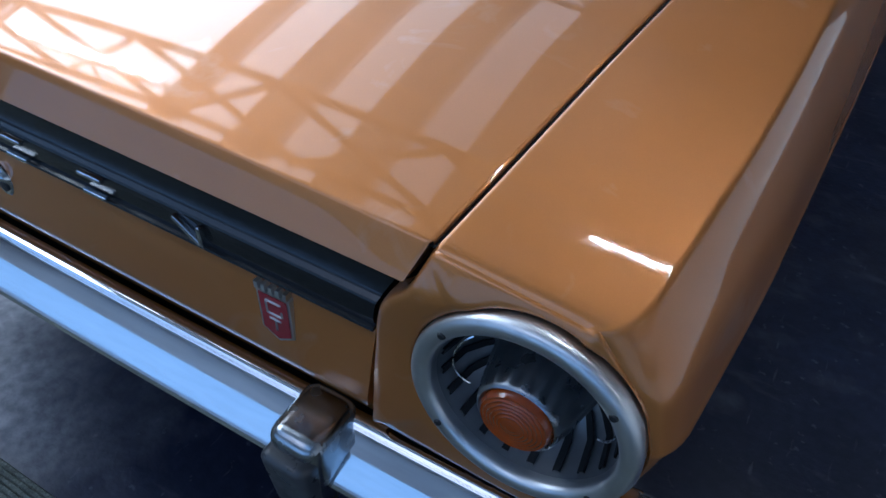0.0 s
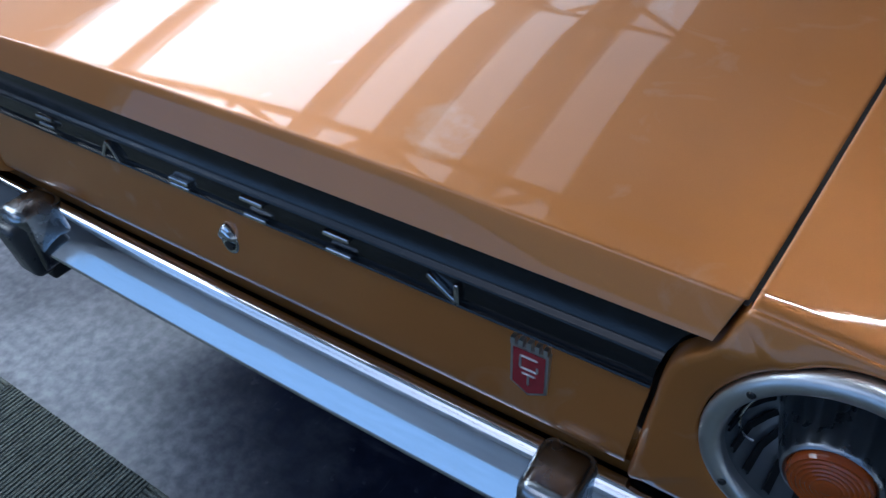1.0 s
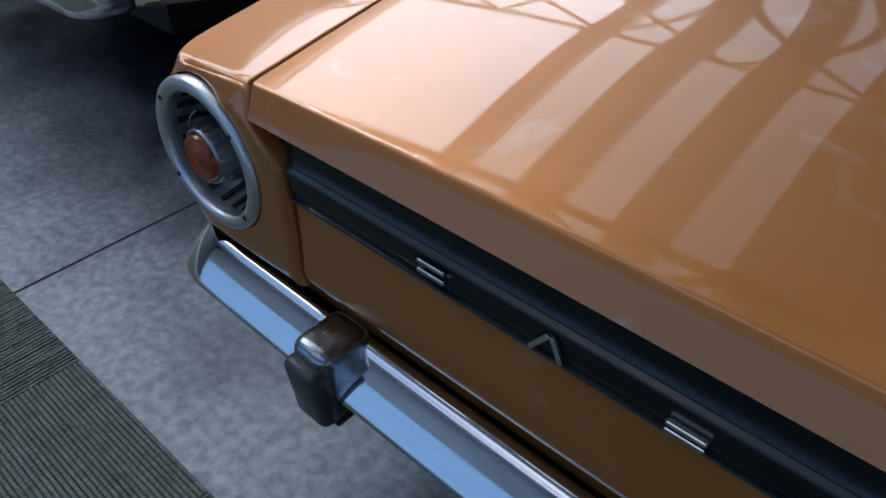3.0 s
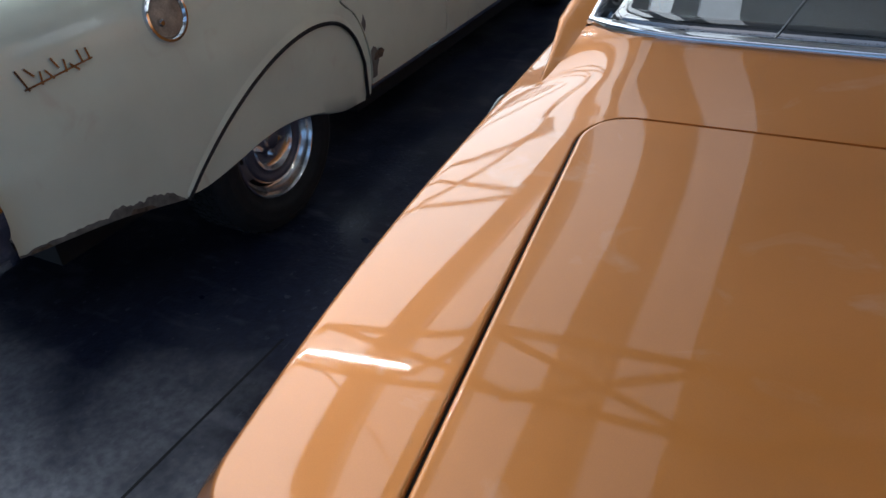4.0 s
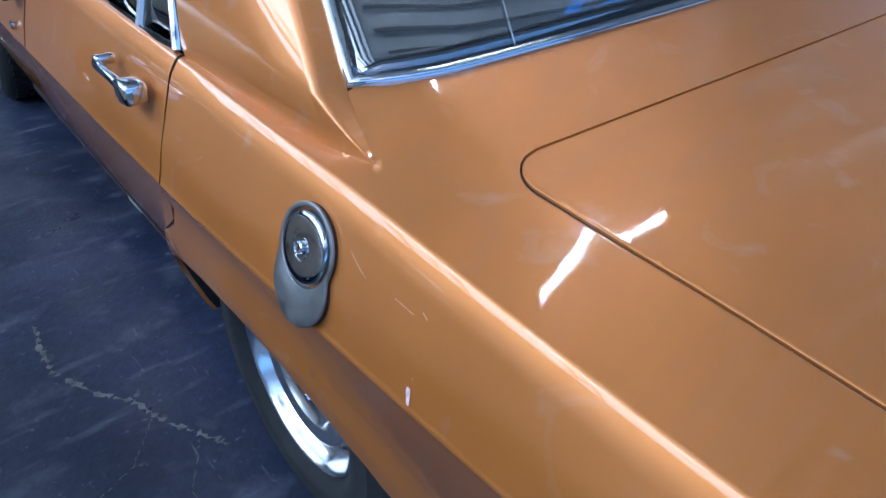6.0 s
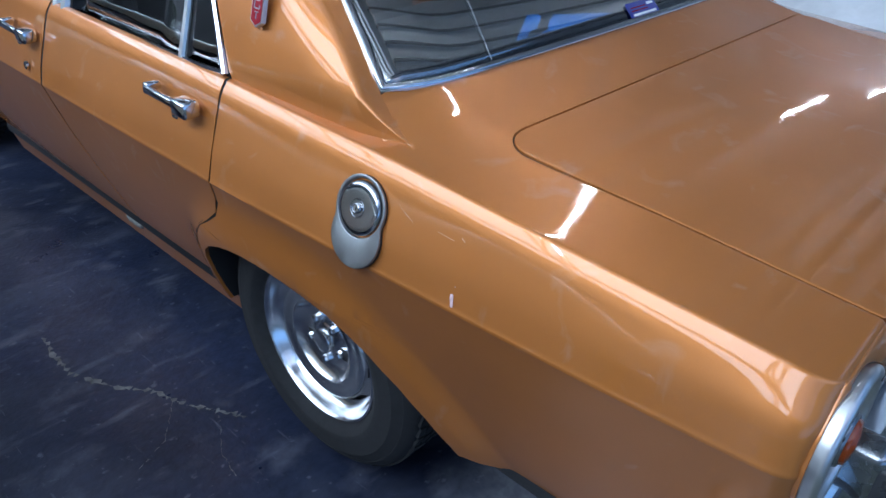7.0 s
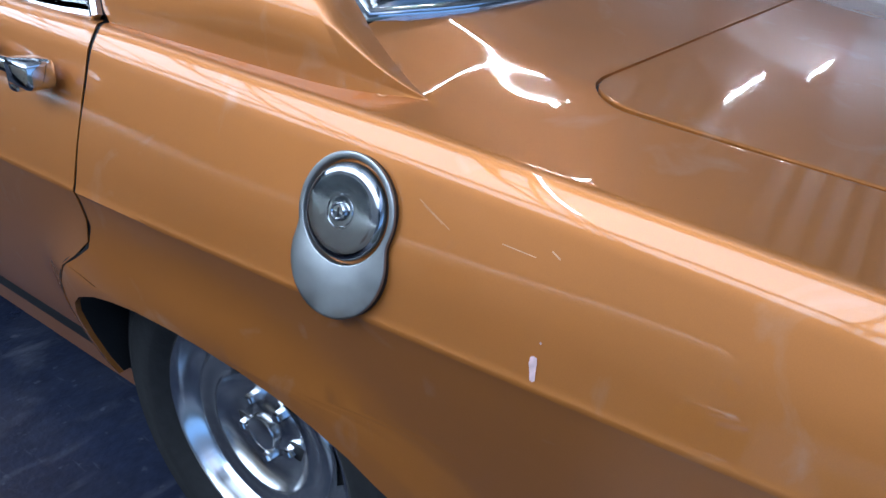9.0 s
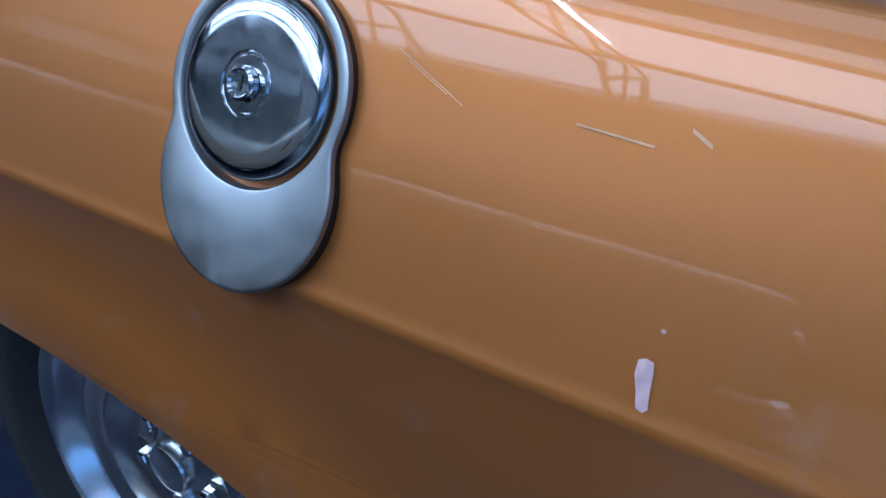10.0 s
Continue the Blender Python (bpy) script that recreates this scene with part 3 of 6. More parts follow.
def lamp_nacelle(car, mirror):
    """Rear end of the wing: upright face below the deck edge, rounded beside the lid gap, meeting the lamp ring."""
    cx, cz = LAMP
    gap = 0.0052
    out = []
    for z in span(0.605, 0.838, 36):
        out.append((strip_edge(z) + gap, z, 1.0))
    top_z = deck_z(0.66, 0.0)
    for z in span(0.846, top_z - 0.003, 7):
        out.append((lid_end(z) + gap, z, 1.0))
    for x in span(lid_edge(0.0) + gap, inner_x(0.0), 16):
        out.append((x, deck_z(x, 0.0), 0.0))
    for x, y, z in upper_section(0.0)[::-1][1:]:
        out.append((x, z, 0.0))
    for z in span(ZC, 0.605, 16)[1:]:
        out.append((side_x(0.0, z), z, 0.0))
    for x in span(side_x(0.0, 0.605), strip_edge(0.605) + gap, 18)[1:-1]:
        out.append((x, 0.605, 0.6))
    rows = []
    r0 = LAMP_R + 0.0006
    for u, y, lip, bulge in ((1.0, 0.0, 0.022, 0.0), (0.9999, 0.0, 0.008, 0.0), (0.985, -0.0010, 0.004, 0.1), (0.96, -0.0020, 0.0012, 0.35), (0.90, -0.0030, 0.0, 0.75), (0.75, -0.0030, 0.0, 1.0), (0.5, -0.0030, 0.0, 0.7), (0.25, -0.0026, 0.0, 0.3), (0.08, -0.0010, 0.0, 0.0), (0.02, 0.0010, 0.0, 0.0), (0.0, 0.0040, 0.0, 0.0), (0.0, 0.0140, 0.0, 0.0)):
        row = []
        for x, z, g in out:
            d = Vector((x - cx, z - cz))
            far = max(d.length, r0 + 0.001)
            low = min(max((0.825 - z) / 0.05, 0.0), 1.0)
            r = r0 + (far - r0) * u
            d.normalize()
            zz = cz + d.y * r
            lean = min((far - r) / 0.036, 1.0) if g < 0.5 else min(max((top_z - zz) / 0.036, 0.0), 1.0) * (1 - 0.75 * low * min(u * 1.6, 1.0))
            row.append((cx + d.x * r, y - 0.0165 * lean + lip * g - 0.009 * bulge * g * low, zz))
        rows.append(row)
    sk = Skin().grid(rows, closed=True)
    return sk.make("lamp_nacelle", M_PAINT, car, mirror=mirror, sharp=60)


def tail_lamp(car, s):
    cx, cz = s * LAMP[0], LAMP[1]
    c = (cx, 0, cz)
    R = LAMP_R
    ring = Skin().grid(lathe([(R - 0.003, 0.010), (R - 0.0005, -0.012), (R, -0.016), (R - 0.0015, -0.0205), (R - 0.0055, -0.0235), (R - 0.0110, -0.0240), (R - 0.0160, -0.0232), (R - 0.0190, -0.0210), (R - 0.0205, -0.0160), (R - 0.0212, -0.0080)], 84, "y", c), closed=True)
    ob = ring.make("tail_lamp", M_SATIN, car, "satin metal ring of the round tail lamp")
    Skin().grid(lathe([(R - 0.0210, -0.0090), (R - 0.0225, 0.010), (R - 0.028, 0.034), (R - 0.040, 0.050), (0.060, 0.056), (0.0, 0.056)], 72, "y", c), closed=True).make("bowl", M_REFLECT, ob, "grey metal bowl")
    # black slits round the bowl
    for i in range(20):
        a = 2 * math.pi * (i + 0.5) / 20
        rows = []
        for r, y in ((R - 0.0222, 0.000), (R - 0.0285, 0.033), (R - 0.041, 0.0485), (0.061, 0.0545)):
            px, pz = math.cos(a), math.sin(a)
            t = 0.0036
            rows.append([(cx + (r - e) * px - t * pz * k, y - 0.0022, cz + (r - e) * pz + t * px * k) for k, e in ((-1, -0.001), (-1, 0.0020), (1, 0.0020), (1, -0.001))])
        Skin().grid(rows).make("slit", M_BLACK, ob, "black slit in the bowl")
    # fluted chrome cone
    rows = []
    n = 144
    for r, y, flute in ((0.0570, 0.054, 1), (0.0535, 0.040, 1), (0.0490, 0.018, 1), (0.0440, -0.006, 1), (0.0405, -0.0175, 1), (0.0396, -0.0200, 0.2), (0.0384, -0.0225, 0), (0.0362, -0.0238, 0), (0.0345, -0.0225, 0), (0.0340, -0.018, 0)):
        row = []
        for i in range(n):
            a = 2 * math.pi * i / n
            rr = r - flute * 0.0006 * (1 + math.cos(a * 18))
            row.append((cx + rr * math.cos(a), y, cz + rr * math.sin(a)))
        rows.append(row)
    Skin().grid(rows, closed=True).make("cone", M_CONE, ob, "fluted chrome cone", sharp=40)
    prof = [(0.0341, -0.018), (0.0338, -0.0250), (0.0324, -0.0275)]
    for k in range(8):
        r = 0.0314 - k * 0.0038
        y = -0.0285 - 0.0055 * (1 - (r / 0.0345) ** 2)
        prof += [(r, y), (r - 0.0012, y + 0.0004), (r - 0.0028, y + 0.0004)]
    prof.append((0.0, -0.0338))
    Skin().grid(lathe(prof, 48, "y", c), closed=True).make("lens", M_AMBER, ob, "amber ribbed lens", sharp=60)
    for a in (141, 38, 219, -38):
        p = (cx + s * (R - 0.0118) * math.cos(radians(a)), -0.0222, cz + (R - 0.0118) * math.sin(radians(a)))
        Skin().grid(lathe([(0.0, -0.0035), (0.003, -0.0032), (0.0042, -0.0015), (0.0046, 0.003)], 14, "y", p), closed=True).make("screw", M_DARK, ob)
    # bright wire spring clips beside the cone
    for q in (-1, 1):
        pts = []
        for k in range(13):
            a = math.pi * (0.12 + 0.76 * k / 12)
            pts.append((cx + q * (0.056 + 0.024 * math.sin(a)), 0.022 - 0.014 * math.sin(a), cz + 0.036 * math.cos(a) + 0.004 * q))
        tube("clip", pts, 0.0014, M_CHROME, ob, n=6)
    return ob


BUMP = [(0.035, 0.562), (0.012, 0.567), (0.004, 0.5668), (-0.002, 0.5655), (-0.007, 0.5628)]
for k in range(15):
    lean = radians(49 - 19 * (k / 14) ** 0.8)
    BUMP.append((BUMP[-1][0] - 0.0053 * math.sin(lean), BUMP[-1][1] - 0.0053 * math.cos(lean)))
BUMP += [(BUMP[-1][0] - 0.0006, BUMP[-1][1] - 0.0015), (BUMP[-1][0] + 0.0012, BUMP[-1][1] - 0.0035), (BUMP[-1][0] + 0.008, BUMP[-1][1] - 0.006), (-0.030, 0.480), (0.0, 0.476), (0.03, 0.474)]


def bumper(car):
    """Chrome blade that wraps round both corners."""
    path = []
    cx, r = 0.802, 0.064
    for x in span(-cx, cx, 34):
        path.append((x, 0.010 * (x / cx) ** 2, 0.0, -1.0))

    def corner(s):
        out = []
        for k in range(1, 11):
            a = math.pi / 2 * k / 10
            out.append((s * (cx + r * math.sin(a)), 0.010 + r * (1 - math.cos(a)), s * math.sin(a), -math.cos(a)))
        return out

    full = corner(-1)[::-1] + path + corner(1)
    rows = []
    for x, y, nx, ny in full:
        rows.append([(x - nx * by, y - ny * by, bz) for by, bz in BUMP])
    # rounded ends
    for last in (0, -1):
        src = [Vector(p) for p in rows[last]]
        mid = sum(src, Vector()) / len(src)
        for f, push in ((0.97, 0.006), (0.88, 0.016), (0.70, 0.025), (0.42, 0.031), (0.15, 0.033)):
            cap = [tuple(mid + (p - mid) * f + Vector((0, push, 0))) for p in src]
            if last == 0:
                rows.insert(0, cap)
            else:
                rows.append(cap)
    sk = Skin().grid(rows)
    for row in (rows[0], rows[-1]):
        base = len(sk.v)
        sk.v += row
        sk.f.append(tuple(range(base, base + len(row))))
    ob = sk.make("bumper", M_CHROME, car, "long chrome rear bumper", sharp=45)
    for s in (-1, 1):
        x = s * 0.512
        bm = bmesh.new()
        box(bm, x - 0.037, x + 0.037, -0.072, 0.02, 0.462, 0.590, 0)
        for v in bm.verts:
            if v.co.y < -0.05:
                v.co.z += -0.006 if v.co.z > 0.5 else -0.020
                v.co.x = x + (v.co.x - x) * 0.92
            elif v.co.z > 0.5:
                v.co.z -= 0.006
        bmesh.ops.bevel(bm, geom=bm.edges[:], offset=0.020, segments=5, profile=0.5, affect="EDGES")
        g = part("bumper_guard", bm, M_GUARD, ob, "dull chrome bumper guard", sharp=60)
        bm = bmesh.new()
        box(bm, x - 0.032, x + 0.032, -0.090, -0.050, 0.446, 0.562, 0)
        for v in bm.verts:
            if v.co.z < 0.47:
                v.co.y += 0.014
        bmesh.ops.bevel(bm, geom=bm.edges[:], offset=0.013, segments=4, profile=0.5, affect="EDGES")
        part("rubber_pad", bm, M_OVER, g, "dark rubber pad", sharp=60)
        bm = bmesh.new()
        box(bm, x - 0.026, x + 0.026, -0.050, 0.10, 0.425, 0.466, 0.006)
        part("mounting_arm", bm, M_DARK, g, "black steel mounting arm", sharp=60)
    # rear plate hung under the bumper, bars for its characters
    m = Matrix.Translation((0.0, 0.02, 0.415)) @ Matrix.Rotation(radians(24), 4, "X")
    pl = one_box("number_plate", M_DARK, ob, -0.185, 0.185, -0.004, 0.004, -0.135, 0.0, 0.002, "dark number plate under the bumper", m)
    one_box("plate_frame", M_SATIN, pl, -0.19, 0.19, -0.006, 0.006, 0.0, 0.005, 0.001, "thin bright plate edge", m)
    for k in range(6):
        one_box("character_bar", M_WHITE, pl, -0.15 + k * 0.052, -0.115 + k * 0.052, -0.006, -0.004, -0.11, -0.035, 0, "", m)
    return ob


def bar(bm, m, x0, z0, x1, z1, w=0.0065):
    """A raised stroke of an emblem."""
    a, b = Vector((x0, 0, z0)), Vector((x1, 0, z1))
    d = b - a
    ang = math.atan2(d.z, d.x)
    t = m @ Matrix.Translation((a + b) / 2) @ Matrix.Rotation(-ang, 4, "Y")
    r = bmesh.ops.create_cube(bm, size=1.0, matrix=t @ Matrix.Diagonal((d.length + w * 0.6, 0.007, w, 1)))
    es = list({e for v in r["verts"] for e in v.link_edges})
    bmesh.ops.bevel(bm, geom=es, offset=0.0012, segments=2, affect="EDGES")


def emblems(car):
    """Six spaced chrome emblems on the black strip, drawn as plain bars."""
    w, h = 0.0175, 0.0125
    marks = [
        [(-w, h * 0.9, w, h * 0.9), (-w, -h * 0.1, w, -h * 0.1)],
        [(-w, -h, 0, h), (w * 0.3, h, w, -h)],
        [(-w, -h * 0.3, w, -h * 0.3), (-w, -h, w, -h)],
        [(-w, h, w, h), (-w, -h, w, -h)],
        [(-w, h, w, h), (-w, -h, w, -h)],
        [(-w, h, w, -h), (w, -h, w, h)],
    ]
    for k, strokes in enumerate(marks):
        x = (-0.352, -0.205, -0.060, 0.078, 0.213, 0.358)[k]
        bm = bmesh.new()
        for st in strokes:
            bar(bm, Matrix.Translation((x, -0.009, 0.768)), *st, w=0.0060)
        part("chrome_emblem", bm, M_EMBLEM, car, "small chrome emblem bar")


def shield(car, m, scale=1.0):
    """Red enamel shield with a toothed top and a raised device in plain bars."""
    bm = bmesh.new()
    out = [(-0.0235, 0.036), (0.0235, 0.036), (0.0235, -0.026), (0.0, -0.040), (-0.0235, -0.026)]
    lo = [bm.verts.new(m @ Vector((x * scale, 0.0, z * scale))) for x, z in out]
    hi = [bm.verts.new(m @ Vector((x * scale * 0.94, -0.009, z * scale * 0.95))) for x, z in out]
    for i in range(5):
        bm.faces.new((lo[i], lo[(i + 1) % 5], hi[(i + 1) % 5], hi[i]))
    bm.faces.new(hi)
    for k in range(5):
        x = -0.019 + k * 0.0095
        bmesh.ops.create_cube(bm, size=1.0, matrix=m @ Matrix.Translation((x * scale, -0.006, 0.040 * scale)) @ Matrix.Diagonal((0.005 * scale, 0.011, 0.010 * scale, 1)))
    ob = part("shield_badge", bm, M_SATIN, car, "small red and silver shield badge")
    bm = bmesh.new()
    inn = [(-0.019, 0.031), (0.019, 0.031), (0.019, -0.023), (0.0, -0.034), (-0.019, -0.023)]
    bm.faces.new([bm.verts.new(m @ Vector((x * scale, -0.0098, z * scale))) for x, z in inn])
    part("enamel", bm, M_RED, ob)
    bm = bmesh.new()
    for st in ((-0.010, 0.022, 0.010, 0.022), (-0.010, 0.022, -0.010, 0.004), (-0.010, 0.004, 0.010, 0.004), (0.010, 0.004, 0.010, 0.012), (-0.008, -0.004, 0.008, -0.004), (0.0, -0.004, 0.0, -0.020)):
        a = [c * scale for c in st]
        bar(bm, m @ Matrix.Translation((0, -0.008, 0)), *a, w=0.0028 * scale)
    part("device", bm, M_SATIN, ob)
    return ob


def boot_lock(car):
    """Upright pointed oval escutcheon with a hood over the recessed key barrel."""
    cx, cz = 0.004, 0.689
    n = 40

    def ring(k, y):
        row = []
        for i in range(n):
            a = 2 * math.pi * i / n
            z = math.sin(a)
            w = 0.0170 * (1 - 0.30 * max(z, 0.0) ** 2)
            row.append((cx + k * w * math.cos(a), y, cz + k * 0.0265 * z))
        return row

    def hood(k, y, lift):
        """Rises over the upper half only."""
        return [(x, y - lift * min(max((z - cz + 0.003) / 0.010, 0.0), 1.0), z) for x, _, z in ring(k, y)]

    sk = Skin().grid([ring(1.0, 0.006), ring(1.0, -0.002), hood(0.96, -0.0045, 0.001), hood(0.86, -0.0065, 0.004), hood(0.70, -0.0060, 0.007), hood(0.45, -0.0045, 0.010), hood(0.2, -0.0035, 0.012), hood(0.02, -0.003, 0.012)], closed=True)
    ob = sk.make("boot_lock", M_CHROME, car, "pointed oval chrome boot lock", sharp=40)
    Skin().grid(lathe([(0.0078, -0.003), (0.0074, -0.0075), (0.0, -0.0078)], 20, "y", (cx, 0.0, cz - 0.010)), closed=True).make("key_barrel", M_DARK, ob)


def deck_panel(car):
    """Between the lid and the rear window."""
    sk = Skin()
    rows = []
    for v in span(0, 1, 10):
        row = []
        for x in span(-0.66, 0.66, 44):
            y0 = lid_bow(x, DECK_Y)
            y = y0 + (glass_base(x) - y0) * v
            row.append((x, y, deck_field(x, y)))
        rows.append(row)
    rows.insert(0, [(x, y, z - 0.005) for x, y, z in rows[0]])
    rows.append([(x, y + 0.03, z + 0.003) for x, y, z in rows[-1]])
    sk.grid(rows)
    return sk.make("deck_panel", M_PAINT, car, sharp=50)


def glass_base(x):
    a = min(abs(x), 0.78)
    return 0.794 + 0.012 * (a / 0.6) ** 2 + 0.035 * max(0.0, (a - 0.6) / 0.16) ** 2


def glass_base_z(x):
    return 1.005 - 0.002 * (min(abs(x), 0.78) / 0.77) ** 2


def window_top(x):
    return (x * 0.79, 1.36 - 0.05 * (abs(x) / 0.77) ** 2, 1.318 - 0.02 * (abs(x) / 0.77) ** 2)


def rear_window(car):
    xs = span(-0.764, 0.764, 36)

    def pt(x, v, off=0.0):
        b = Vector((x, glass_base(x), glass_base_z(x)))
        t = Vector(window_top(x))
        p = b.lerp(t, v)
        bow = 0.0175 * 4 * v * (1 - v)
        return (p.x * (1 + 0.01 * math.sin(math.pi * v)), p.y - bow * 0.7, p.z + bow + off)

    sk = Skin().grid([[pt(x, 0.012 + 0.976 * v, -0.004) for x in xs] for v in span(0, 1, 14)])
    ob = sk.make("rear_window", M_GLASS, car, "tinted curved rear window glass")
    # bright moulding: a half-round frame on all four sides
    loop = [pt(x, 0.015) for x in span(-0.765, 0.765, 40)] + [pt(0.765, v) for v in span(0.015, 0.985, 16)][1:] + [pt(x, 0.985) for x in span(0.765, -0.765, 40)][1:] + [pt(-0.765, v) for v in span(0.985, 0.015, 16)][1:-1]
    rows = []
    c = Vector((0, 1.06, 1.17))
    for i, p in enumerate(loop):
        p = Vector(p)
        inw = (c - p)
        d = (Vector(loop[(i + 1) % len(loop)]) - Vector(loop[i - 1])).normalized()
        inw = (inw - inw.dot(d) * d).normalized()
        up = d.cross(inw)
        if up.z < 0:
            up = -up
        rows.append([tuple(p + inw * a + up * b) for a, b in ((-0.011, -0.016), (-0.0105, 0.002), (-0.0065, 0.0065), (0.0, 0.0075), (0.005, 0.005), (0.0070, -0.006))])
    rows.append(rows[0])
    Skin().grid(rows).make("moulding", M_CHROME, ob, "chrome window moulding", sharp=50)
    sk = Skin().grid([[tuple(Vector(q) + Vector((0, 0, -0.007)) + (c - Vector(q)).normalized() * e) for q in loop] + [tuple(Vector(loop[0]) + Vector((0, 0, -0.007)) + (c - Vector(loop[0])).normalized() * e)] for e in (0.004, 0.011)])
    sk.make("seal", M_BLACK, ob)
    # demister line down the glass and the sticker in the corner
    tube("glass_rod", [pt(-0.507, 0.025, 0.001), pt(-0.476, 0.23, 0.001), pt(-0.441, 0.463, 0.001), pt(-0.395, 0.80, 0.001), pt(-0.378, 0.96, 0.001)], 0.0011, M_ROD, ob, n=6)
    tube("glass_rod", [pt(0.075, 0.05, 0.001), pt(0.148, 0.26, 0.001), pt(0.20, 0.42, 0.001)], 0.0006, M_ROD, ob, n=6)
    q = [pt(x, v, 0.001) for x, v in ((0.012, 0.020), (0.150, 0.020), (0.168, 0.092), (0.030, 0.092))]
    st = obj("sticker", q, [(0, 1, 2, 3)], M_STICKER, ob, "blue rectangular window sticker", smooth=False)
    for x0, x1, v, h, mat in ((0.030, 0.140, 0.029, 0.010, M_WHITE), (0.034, 0.112, 0.050, 0.005, M_RED), (0.038, 0.110, 0.064, 0.005, M_RED), (0.118, 0.150, 0.066, 0.012, M_WHITE)):
        q = [pt(x, vv, 0.0016) for x, vv in ((x0, v), (x1, v), (x1 + 0.002, v + h), (x0 + 0.002, v + h))]
        obj("text_bar", q, [(0, 1, 2, 3)], mat, st, smooth=False)
    return ob


SAIL_BAND, SAIL_FACE = 9, 12


def foot_stations():
    """Stations along the foot, level with the points of the face's lowest row; one of them stands over the wheel's centre."""
    crest = [p.y for p in sail_band(0.0)[SAIL_BAND:]]
    ys = [FOOT_Y + (1.220 - FOOT_Y) * (y - crest[0]) / (crest[-1] - crest[0]) for y in crest]
    ys[min(range(len(ys)), key=lambda i: abs(ys[i] - 1.06))] = 1.06
    return ys


def sail_tip():
    return Vector((TIP_X, TIP_Y, deck_z(TIP_X, TIP_Y)))


@functools.lru_cache(None)
def sail_band(v):
    """One row of the sail panel: a narrow band beside the rear window, a soft ridge, and the broad outer face."""
    b = Vector((0.770, glass_base(0.77) - 0.003, 1.001))
    bow = 0.0175 * 4 * v * (1 - v)
    r = b.lerp(Vector(window_top(0.775)), v) + Vector((0.004, -bow * 0.7, bow - 0.002))
    f = Vector((0.848 - 0.27 * (0.35 * v), 1.234 + 0.19 * v, 0.976 + 0.35 * v))
    k = r + Vector((0.046 - 0.014 * v, 0.004 + 0.010 * v, 0.006 - 0.006 * v))
    p = k.lerp(f, 0.24) + Vector((0.95, -0.10, 0.28)) * (0.004 + 0.050 * v * (1 - 0.6 * v))
    rim = fillet([r, k, p, f], [0.017, 0.055], 7)
    row = [r, r.lerp(rim[1], 0.5)] + rim[1:17]
    row += [row[-1].lerp(f, u) for u in (0.25, 0.5, 0.75, 1.0)]
    return tuple(row)


def sail_edge(y):
    """Rounded lower edge of the sail's outer face."""
    return Vector((smoothed([(a, b) for a, b, c in SAIL_EDGE], y), y, smoothed([(a, c) for a, b, c in SAIL_EDGE], y)))


def sail_sweep(t):
    """The tip runs out in a hollow curve."""
    return Vector((0, 0, 0.006 * 4 * t * (1 - t)))


def sail(sk):
    """Sail panel, the rounded foot of its face along the shoulder, and the tip that runs out on the deck."""
    sk.grid([sail_band(v) for v in span(0, 1, 18)], flip=True)

    def valley(y):
        return Vector((inner_x(y), y, inner_z(y)))

    def foot(e, edge, top):
        """From the valley up the short step, over the edge, on to the face."""
        return fillet([e, edge, top], [0.0045], 6)

    crest = sail_band(0.0)[SAIL_BAND:]
    cols = [foot(valley(y), sail_edge(y) if i < SAIL_FACE else r - Vector((-0.0004, 0, 0.003)), r) for i, (y, r) in enumerate(zip(foot_stations(), crest))]
    sk.grid([[tuple(c[k]) for c in cols] for k in range(len(cols[0]))], flip=True)
    tip = sail_tip()
    patch = []
    for t in span(0, 1, 12):
        band = [tip.lerp(p, t) - sail_sweep(t) for p in sail_band(0.0)[:SAIL_BAND + 1]]
        y = TIP_Y + (FOOT_Y - TIP_Y) * t
        edge = tip.lerp(sail_edge(FOOT_Y), t) - sail_sweep(t) * 0.4
        patch.append([tuple(p) for p in band] + [tuple(p) for p in foot(valley(y), edge, band[-1])[::-1]][1:])
    sk.grid(patch, flip=True)


def pillar_trim(car, mirror):
    inner = Skin().grid([[(p.x - 0.010, p.y + 0.016, p.z - 0.016) for p in sail_band(v)] for v in span(0, 1, 18)])
    return inner.make("pillar_trim", M_TRIM, car, "black vinyl pillar trim", mirror=mirror)


def roof_top(car):
    sk = Skin()
    rows = []
    for y in span(1.36, 2.75, 16):
        k = (y - 1.36) / 1.39
        zc = 1.322 + 0.055 * math.sin(math.pi * (0.12 + 0.80 * k))
        rows.append([(x, y - (0.05 * (abs(x) / 0.64) ** 2 if k == 0 else 0), zc - 0.055 * (abs(x) / 0.66) ** 2.6 ) for x in span(-0.66, 0.66, 24)])
    sk.grid(rows)
    for s in (-1, 1):
        sk.grid([[(s * 0.66, y, r[0][2]) for y, r in zip(span(1.36, 2.75, 16), rows)], [(s * 0.70, y, r[0][2] - 0.03) for y, r in zip(span(1.36, 2.75, 16), rows)]], flip=s > 0)
    return sk.make("roof", M_PAINT, car, sharp=50)


